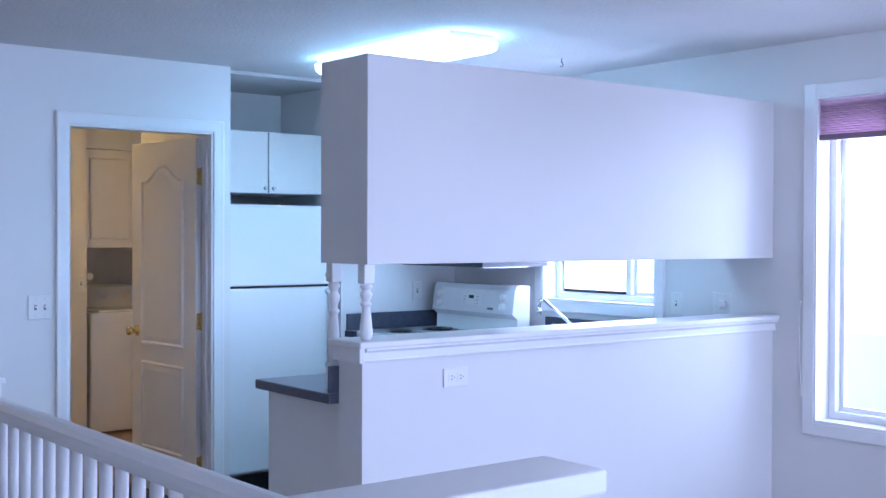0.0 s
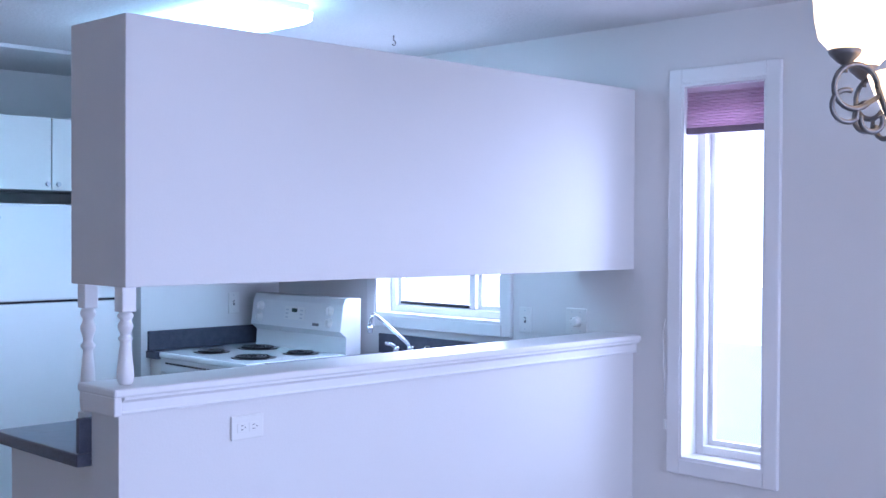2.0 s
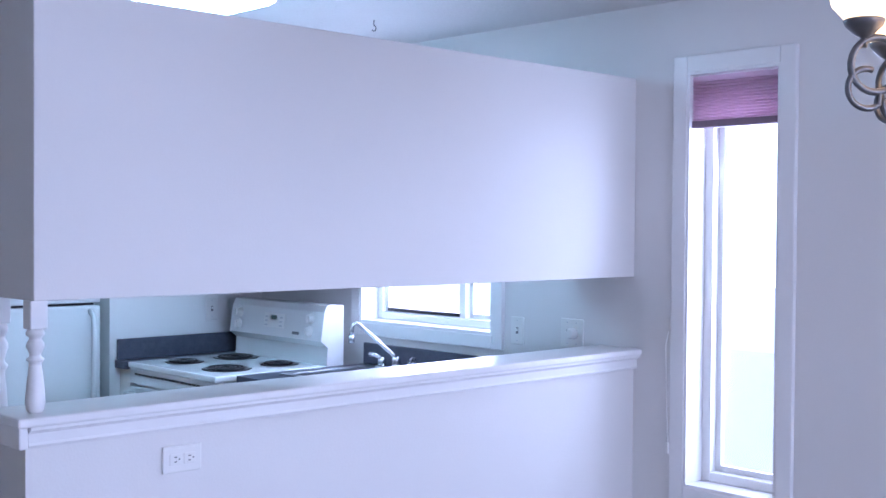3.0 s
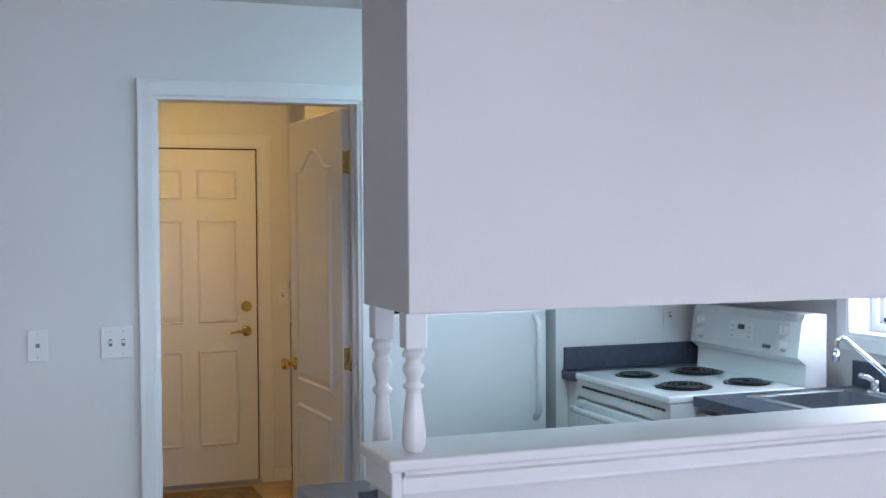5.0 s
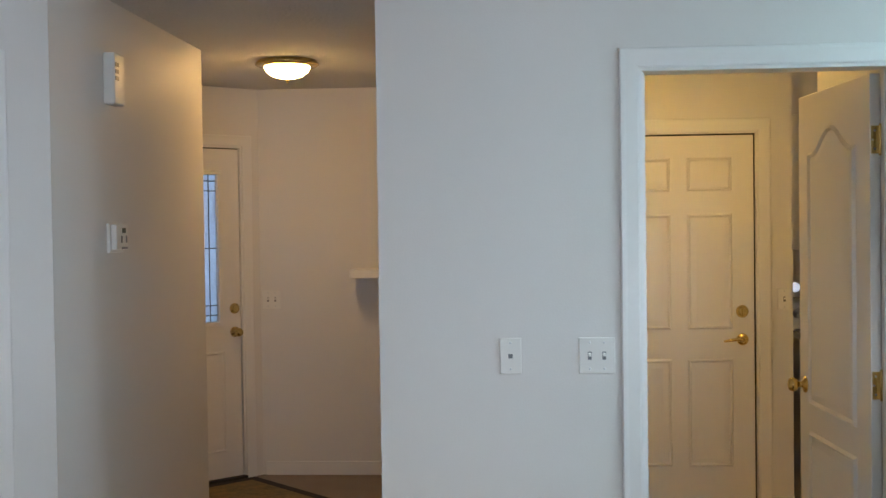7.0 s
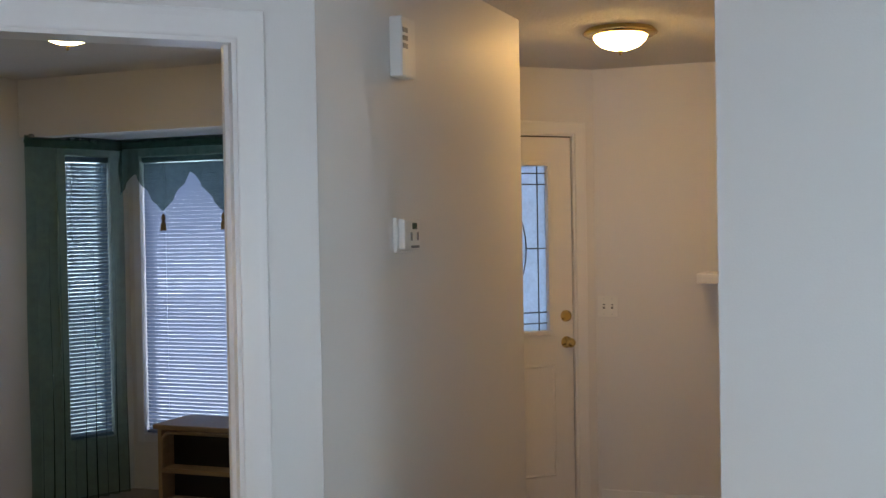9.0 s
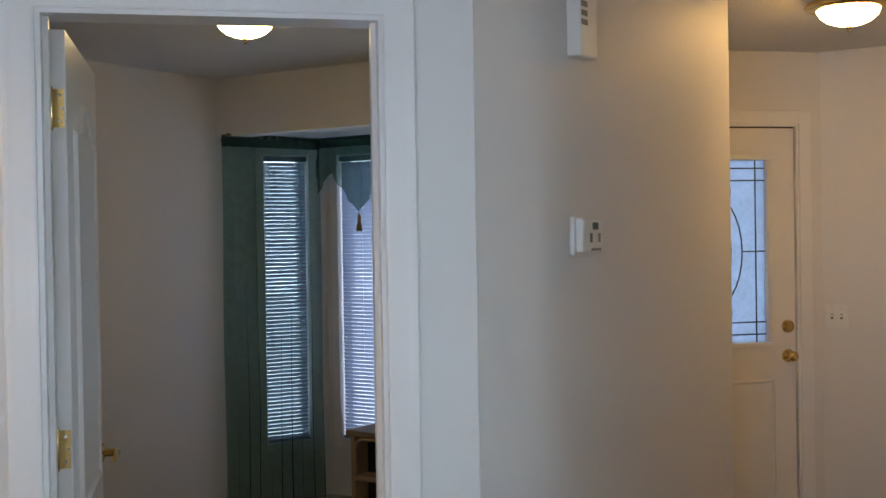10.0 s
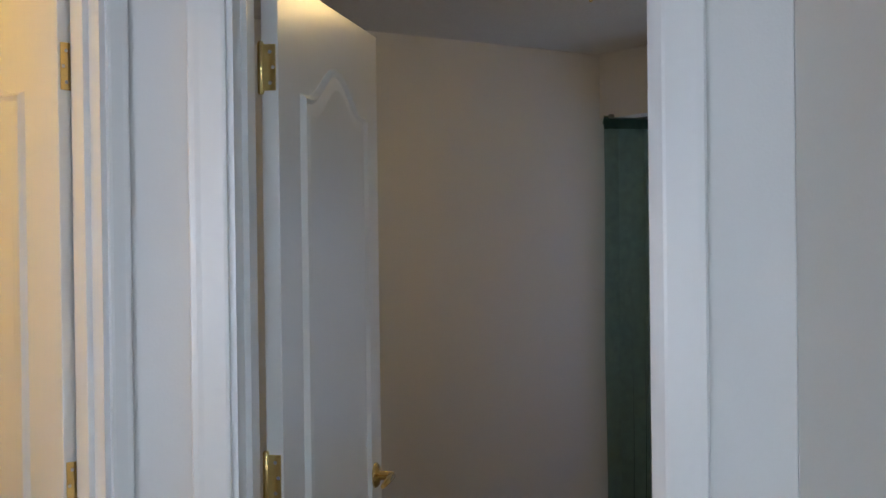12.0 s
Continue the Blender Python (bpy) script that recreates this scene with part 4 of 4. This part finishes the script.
# ---- wall plates ----
plate("outlet", "white duplex outlet on the half wall", pose(0.632, -2.311, 0.968), "wide")
plate("light_switch", "white double light switch by the laundry door", pose(-0.14, 0, 1.139), "double")
plate("phone_jack", "white phone jack plate by the laundry door", pose(-0.416, 0, 1.139), "phone")
plate("light_switch", "white double light switch by the front door", pose(-1.93, FD.y, 1.105), "double")
plate("outlet", "white outlet plate above the corner worktop", pose(2.29, 0.14, 1.15), "single")
plate("light_switch", "white light switch beside the kitchen window", pose(2.6, -1.715, 1.15, 0, 0, -90), "single")
pg = plate("outlet", "white outlet with a round plug-in", pose(2.6, -2.01, 1.16, 0, 0, -90), "double")
bm = bmesh.new(); lathe(bm, [(0.022, 0), (0.022, 0.02), (0.016, 0.03)], 18, Matrix.Translation((0.01, -0.008, 0.0)) @ Euler((math.pi / 2, 0, 0)).to_matrix().to_4x4())
part("dial", bm, PLASTIC, pg)
plate("outlet", "white outlet plate in the laundry", pose(1.03, 2.54, 1.14), "single")

# ---- living room ----
ch = thing("chandelier", "pewter scroll-arm chandelier with glowing glass shades", "chandelier", pose(1.03, -4.21, -0.045))
bm = bmesh.new()
lathe(bm, [(0.06, 2.465), (0.055, 2.458), (0.012, 2.455)][::-1], 20)
tube(bm, [(0, 0, 2.46), (0, 0, 1.76)], 0.008, 10)
lathe(bm, [(0.006, 1.70), (0.022, 1.72), (0.03, 1.745), (0.016, 1.77), (0.012, 1.80)], 18)
part("stem", bm, PEWTER, ch)
bm = bmesh.new()
lathe(bm, [(0.03, 1.785), (0.075, 1.80), (0.118, 1.84), (0.145, 1.90), (0.158, 1.935), (0.152, 1.937), (0.138, 1.90), (0.11, 1.845), (0.07, 1.808), (0.03, 1.795)], 32, cap=False)
part("centre_bowl", bm, SHADE, ch, "glowing alabaster glass bowl")
def scroll(c, r0, r1, a0, a1, n=20):
    return [(c[0] + (r0 + (r1 - r0) * i / n) * math.cos(a0 + (a1 - a0) * i / n), 0, c[1] + (r0 + (r1 - r0) * i / n) * math.sin(a0 + (a1 - a0) * i / n)) for i in range(n + 1)]
for k in range(5):
    rot = pose(0, 0, 0, 0, 0, 143 + 72 * k)
    bm = bmesh.new()
    main = [(0.02, 0, 1.755), (0.06, 0, 1.762), (0.105, 0, 1.80), (0.135, 0, 1.85), (0.155, 0, 1.90)]
    tube(bm, main, 0.0065, 8)
    tube(bm, [(0.155, 0, 1.90)] + scroll((0.205, 1.900), 0.05, 0.042, math.pi, -math.pi * 0.75), 0.0062, 8)
    tube(bm, [(0.150, 0, 1.885), (0.20, 0, 1.855)] + scroll((0.222, 1.865), 0.036, 0.03, -2.2, 1.9), 0.0055, 8)
    tube(bm, scroll((0.165, 1.835), 0.02, 0.028, 2.6, 6.6), 0.006, 8)
    tube(bm, [(0.228, 0, 1.93), (0.228, 0, 1.952)], 0.006, 8)
    for v in bm.verts:
        v.co = rot @ v.co
    arm = part("arm", bm, PEWTER, ch, "scrolled pewter arm")
    bm = bmesh.new()
    at = rot @ Matrix.Translation((0.228, 0, 0))
    lathe(bm, [(0.006, 1.945), (0.014, 1.95), (0.03, 1.965), (0.034, 1.974), (0.032, 1.977)], 18, at)
    part("cup", bm, PEWTER, arm)
    bm = bmesh.new()
    lathe(bm, [(0.030, 1.975), (0.052, 2.0), (0.060, 2.04), (0.063, 2.08), (0.078, 2.11), (0.074, 2.112), (0.058, 2.08), (0.055, 2.04), (0.047, 2.003), (0.028, 1.98)], 24, at, cap=False)
    part("shade", bm, SHADE, ch, "glowing frosted glass tulip shade")

# stair rail and its end wall
rl = thing("stair_railing", "white painted stair railing with turned balusters", "railing")
P0, P1 = Vector((-0.99, -2.0)), Vector((-0.97, -4.26))
dirv = (P1 - P0).normalized()
ang = math.degrees(math.atan2(dirv.y, dirv.x))
L = (P1 - P0).length
mrail = pose(P0.x, P0.y, 0, 0, 0, ang)
bm = bmesh.new()
extrude_x(bm, [(-0.026, 0.945), (0.026, 0.945), (0.030, 0.962), (0.031, 0.982), (0.022, 0.996), (0.008, 1.001), (-0.008, 1.001), (-0.022, 0.996), (-0.031, 0.982), (-0.030, 0.962)], 0, L)
part("handrail", bm, TRIM, rl, m=mrail)
boxed("bottom_rail", TRIM, rl, 0, L, -0.022, 0.022, 0.0, 0.05, m=mrail)
nb = int(L / 0.098)
bmb = bmesh.new()
lathe(bmb, [(0.014, 0.05), (0.016, 0.20), (0.0175, 0.35), (0.0135, 0.52), (0.0175, 0.55), (0.0135, 0.58), (0.0165, 0.75), (0.0165, 0.948)], 12)
me_b = mesh_of("baluster", bmb, TRIM)
for i in range(nb):
    o = new("baluster", me_b)
    o.parent = rl
    o.matrix_basis = mrail @ Matrix.Translation((0.05 + i * 0.098, 0, 0))
bm = bmesh.new(); box(bm, -0.09, 0.0, -0.045, 0.045, 0, 1.03, bevel=0.004); box(bm, -0.10, 0.01, -0.055, 0.055, 1.03, 1.05, bevel=0.004)
part("newel_post", bm, TRIM, rl, m=mrail)
bm = bmesh.new(); box(bm, -1.40, -0.77, -4.395, -4.285, 0, 1.09)
structure("stair_half_wall", bm, WALL, "painted half wall at the stair head", "wall")
bm = bmesh.new(); box(bm, -1.42, -0.745, -4.415, -4.265, 1.09, 1.13, bevel=0.006)
structure("stair_wall_cap", bm, TRIM, "white wooden cap on the stair half wall", "trim")

# ---- hall ----


def dome_light(label, x, y, z, glow, r=0.155):
    t = thing("ceiling_light", label, "ceiling light", pose(x, y, z), "brass dome ceiling lights")
    bm = bmesh.new(); lathe(bm, [(0.6 * r, -0.034), (r * 0.9, -0.032), (r, -0.022), (r * 0.97, -0.012), (r * 0.9, 0.0)], 36)
    part("brass_pan", bm, BRASS, t, "brass rim")
    bm = bmesh.new(); lathe(bm, [(0.004, -0.096), (r * 0.28, -0.091), (r * 0.50, -0.078), (r * 0.65, -0.058), (r * 0.72, -0.034)], 36)
    part("glass_bowl", bm, glow, t, "glowing frosted glass bowl")
    bm = bmesh.new(); lathe(bm, [(0.003, -0.118), (0.008, -0.112), (0.004, -0.106), (0.011, -0.098), (0.006, -0.093)], 14)
    part("finial", bm, BRASS, t, "brass finial")
    return t


dome_light("brass and frosted glass dome light on the entry ceiling, lit", -1.563, 2.21, HALL, BOWL, 0.165)
dome_light("brass and frosted glass dome light on the bedroom ceiling, lit", -3.57, 0.99, HALL, BOWL_DIM)
dome_light("brass and frosted glass dome light on the laundry ceiling, lit", 0.35, 1.6, 2.40, BOWL_STRONG)
dome_light("brass and frosted glass dome light in the lit room, lit", -3.3, -1.95, HALL - 0.03, BOWL_STRONG)

cm = thing("door_chime", "white plastic door chime box with slotted grille", "door chime", pose(-1.903, 0.515, 2.12, 0, 0, 90))
boxed("cover", PLASTIC, cm, -0.055, 0.055, -0.045, 0, -0.095, 0.095, bevel=0.006)
for z in (0.0, 0.025, 0.05):
    for x in (-0.032,):
        boxed("slot", GREY, cm, x - 0.018, x + 0.018, -0.047, -0.044, z - 0.007, z + 0.008)
th = thing("thermostat", "white thermostat with small display on its wall plate", "thermostat", pose(-1.903, 0.54, 1.53, 0, 0, 90))
boxed("backplate", PLASTIC, th, -0.075, 0.075, -0.012, 0, -0.055, 0.055, bevel=0.003)
boxed("case", PLASTIC, th, -0.062, 0.068, -0.034, -0.012, -0.045, 0.05, bevel=0.005)
boxed("display", LCD, th, 0.0, 0.035, -0.036, -0.033, 0.018, 0.038)
for x in (-0.012, 0.040):
    boxed("button", GREY, th, x - 0.004, x + 0.006, -0.037, -0.033, -0.018, 0.008)
boxed("slide_switch", GREY, th, -0.01, 0.05, -0.037, -0.033, -0.042, -0.034)

sh = thing("wall_shelf", "thick white floating shelf on the entry wall", "shelf", pose(-1.405, FD.y, 0))
boxed("shelf_board", TRIM, sh, 0, 0.565, -0.24, 0, 1.243, 1.295, bevel=0.004)
rg = thing("entry_rug", "brown patterned rug with dark border at the front door", "rug", pose(-1.995, 2.53, LOW, 0, 0, 45))
boxed("field", RUG, rg, -0.49, 0.49, -0.54, 0.54, 0.0, 0.010)
bm = bmesh.new()
for a in ((-0.55, 0.55, -0.60, -0.54), (-0.55, 0.55, 0.54, 0.60), (-0.55, -0.49, -0.54, 0.54), (0.49, 0.55, -0.54, 0.54)):
    box(bm, a[0], a[1], a[2], a[3], 0, 0.011)
part("border", bm, RUGEDGE, rg, "dark border")

# ---- laundry ----
ws = thing("washing_machine", "white top-loading washing machine with dial console", "washer", pose(1.13, 2.62, 0))
boxed("cabinet_body", APPL, ws, 0, 0.68, 0.0, 0.64, 0.02, 0.915, bevel=0.012)
boxed("lid", APPL, ws, 0.08, 0.60, 0.03, 0.45, 0.915, 0.93, bevel=0.005)
bm = bmesh.new()
extrude_x(bm, [(0.49, 0.916), (0.54, 1.08), (0.57, 1.10), (0.64, 1.10), (0.64, 0.916)], 0.0, 0.68)
con = part("console", bm, APPL, ws)
for x in (0.12, 0.30, 0.50):
    bm = bmesh.new(); lathe(bm, [(0.035, 0), (0.032, 0.012), (0.02, 0.015), (0.018, 0.03)], 18, Matrix.Translation((x, 0.52, 1.01)) @ Euler((math.radians(107), 0, 0)).to_matrix().to_4x4())
    part("dial", bm, PLASTIC, con)
wv = thing("water_valve_box", "chrome laundry supply valves on the wall", "valve", pose(1.26, 3.33, 1.16))
for x in (0.0, 0.12):
    bm = bmesh.new(); lathe(bm, [(0.02, 0), (0.02, 0.03), (0.03, 0.04), (0.03, 0.06)], 12, Matrix.Translation((x, 0, 0)) @ Euler((math.pi / 2, 0, 0)).to_matrix().to_4x4())
    part("valve", bm, CHROME, wv)
lc = thing("laundry_cabinet", "white wall cabinet above the washing machine", "cabinet", pose(1.078, 2.66, 0))
boxed("body", CAB, lc, 0, 0.86, 0.02, 0.67, 1.40, 2.13)
for i in range(2):
    bm = bmesh.new()
    box(bm, 0.003 + 0.44 * i, 0.437 + 0.44 * i, 0, 0.019, 1.40, 2.13, bevel=0.003)
    relief(bm, rect(0.06 + 0.44 * i, 0.38 + 0.44 * i, 1.46, 2.07), 0, -1, 0.005, 0.012)
    part("door", bm, CAB, lc)
mt = thing("door_mat", "brown striped mat on the laundry floor", "mat", pose(0.45, 2.18, 0.0))
boxed("mat_body", RUG, mt, -0.42, 0.36, -0.28, 0.24, 0.0, 0.010)

# ---- bedroom ----


def slat_blind(label, w, z0, z1, m, tilt):
    """A venetian blind: local x along its width, facing -y."""
    t = thing("venetian_blind", label, "blind", m, "bedroom blinds")
    boxed("head_rail", SLAT_DIMMED, t, 0, w, -0.015, 0.02, z1 - 0.03, z1)
    boxed("bottom_rail", SLAT_DIMMED, t, 0, w, -0.012, 0.014, z0, z0 + 0.014)
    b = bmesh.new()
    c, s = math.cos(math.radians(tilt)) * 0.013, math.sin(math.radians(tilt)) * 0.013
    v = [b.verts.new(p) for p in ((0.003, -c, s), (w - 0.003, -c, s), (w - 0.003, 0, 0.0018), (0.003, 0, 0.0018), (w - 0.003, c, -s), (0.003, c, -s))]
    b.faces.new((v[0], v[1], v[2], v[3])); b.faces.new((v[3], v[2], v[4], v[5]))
    me = mesh_of("slat", b, SLAT_DIMMED)
    n = int((z1 - z0 - 0.05) / 0.0225)
    for i in range(n):
        o = new("slat", me)
        o.parent = t
        o.matrix_basis = Matrix.Translation((0, 0, z0 + 0.025 + i * 0.0225))
    for x in (0.15 * w, 0.85 * w):
        bm_ = bmesh.new(); tube(bm_, [(x, -0.014, z0), (x, -0.014, z1)], 0.0012, 5)
        part("cord", bm_, SLAT_DIMMED, t)
    return t


BAY = pose(0.21, 0.86, 0.07)
BLm = pose(-5.11, 2.36, 0.07, 0, 0, math.degrees(math.atan2(0.65, 0.32)))
slat_blind("white venetian blind in the narrow bay window, closed, coloured dim blue-grey", 0.275, 0.275, 1.945, BLm @ Matrix.Translation((0.3225, 0.02, 0)), 50)
slat_blind("white venetian blind in the wide bay window, closed, coloured dim blue-grey", 1.09, 0.275, 1.945, pose(-4.695, 3.03, 0.07), 57)
for nm, m, w in (("window_5", BLm @ Matrix.Translation((0.32, 0, 0)), 0.28), ("window_6", pose(-4.70, 3.01, 0.07), 1.10)):
    t = thing(nm, "white framed bay window behind its blind", "window", m, kind="structure")
    fm = bmesh.new()
    for a in ((-0.05, 0, 0.22, 2.0), (w, w + 0.05, 0.22, 2.0), (0, w, 1.95, 2.0), (0, w, 0.22, 0.27)):
        box(fm, a[0], a[1], -0.015, 0.001, a[2], a[3], bevel=0.003)
    part("casing", fm, TRIM, t)
    fm = bmesh.new()
    for a in ((0, 0.03, 0.27, 1.95), (w - 0.03, w, 0.27, 1.95), (0.03, w - 0.03, 1.92, 1.95), (0.03, w - 0.03, 0.27, 0.30)):
        box(fm, a[0], a[1], 0.07, 0.11, a[2], a[3])
    part("window_frame", fm, PLASTIC, t)
    p_ = boxed("pane", GLASS, t, 0.03, w - 0.03, 0.088, 0.092, 0.30, 1.92)
    p_.visible_shadow = False


def sheer(bm, p0, p1, top, bottom, folds, amp, n=90):
    """A hanging gathered sheet between two points; bottom is a height or a function of 0..1."""
    p0, p1 = Vector(p0), Vector(p1)
    d = (p1 - p0)
    nrm = Vector((-d.y, d.x)).normalized()
    cols = []
    for i in range(n + 1):
        u = i / n
        zb = bottom(u) if callable(bottom) else bottom
        col = []
        for j in range(11):
            v = j / 10
            a = amp * (0.45 + 0.55 * v) * (math.sin(2 * math.pi * folds * u) + 0.35 * math.sin(2 * math.pi * folds * 2.3 * u + 1.1 + v))
            q = p0 + d * (u + 0.006 * math.sin(9 * v + 5 * u)) + nrm * a
            col.append(bm.verts.new((q.x, q.y, top + (zb - top) * v)))
        cols.append(col)
    for a, b in zip(cols, cols[1:]):
        for j in range(10):
            bm.faces.new((a[j], b[j], b[j + 1], a[j + 1])).smooth = True


cu = thing("sheer_curtain", "green sheer curtain hanging over the narrow bay window", "curtain", BAY)
bm = bmesh.new(); sheer(bm, (-5.12, 1.39), (-4.93, 2.0), 2.035, -0.05, 9, 0.02, 160)
part("sheer_panel", bm, SHEER, cu)
bm = bmesh.new(); sheer(bm, (-5.11, 1.38), (-4.92, 1.99), 2.04, 1.975, 11, 0.012)
part("heading", bm, VALANCE, cu, "gathered dark heading")
bm = bmesh.new(); tube(bm, [(-5.09, 1.40, 2.035), (-4.95, 2.0, 2.035), (-3.72, 2.0, 2.035)], 0.011, 8)
rod = thing("curtain_rod", "thin dark curtain rod following the bay", "curtain rod", BAY)
part("rod", bm, PEWTER, rod)
va = thing("valance", "green sheer valance with pointed swags and gold tassels", "valance", BAY)
W = 4.95 - 3.72
def swag(u):
    x = -4.95 + u * W
    ph = ((x + 4.64) / 0.41 + 0.5) % 1.0
    return 1.60 + 0.24 * min(1.0, abs(ph - 0.5) * 2)
bm = bmesh.new(); sheer(bm, (-4.95, 1.995), (-3.72, 1.995), 2.035, swag, 14, 0.012, 120)
part("swag_cloth", bm, VALANCE, va)
bm = bmesh.new(); sheer(bm, (-4.95, 1.98), (-3.72, 1.98), 2.04, 1.985, 16, 0.010, 120)
part("heading", bm, VALANCE, va)
for x in (-4.64, -4.23, -3.82):
    bm = bmesh.new(); lathe(bm, [(0.018, 1.50), (0.016, 1.535), (0.008, 1.555), (0.013, 1.57), (0.010, 1.585), (0.003, 1.60)], 12, Matrix.Translation((x, 1.99, 0)))
    part("tassel", bm, TASSEL, va, "gold tassel")

su = thing("shelf_unit", "small pale wood shelf unit with arched dark openings", "shelf", pose(-4.345, 2.63, LOW))
boxed("top", OAK, su, -0.02, 0.60, -0.02, 0.34, 0.445, 0.475, bevel=0.006)
for x in (0.0, 0.555):
    boxed("side_panel", OAK, su, x, x + 0.025, 0, 0.33, 0, 0.445)
boxed("shelf_board", OAK, su, 0.025, 0.555, 0.0, 0.32, 0.20, 0.225)
boxed("base_board", OAK, su, 0.025, 0.555, 0.0, 0.32, 0.02, 0.045)
# thick black block stands in for the dark depth of the openings
boxed("dark_opening_block", BLACK, su, 0.025, 0.555, 0.12, 0.328, 0.0455, 0.4445)
bm = bmesh.new()
tube(bm, [(0.03, 0.0, 0.225), (0.03, 0.0, 0.37)] + [(0.09 - 0.06 * math.cos(a), 0.0, 0.37 + 0.06 * math.sin(a)) for a in (0.4, 0.8, 1.2, 1.57)] + [(0.49, 0.0, 0.43)] + [(0.49 + 0.06 * math.sin(a), 0.0, 0.37 + 0.06 * math.cos(a)) for a in (0.4, 0.8, 1.2, 1.57)] + [(0.55, 0.0, 0.225)], 0.010, 8)
part("arch_trim", bm, OAK, su)
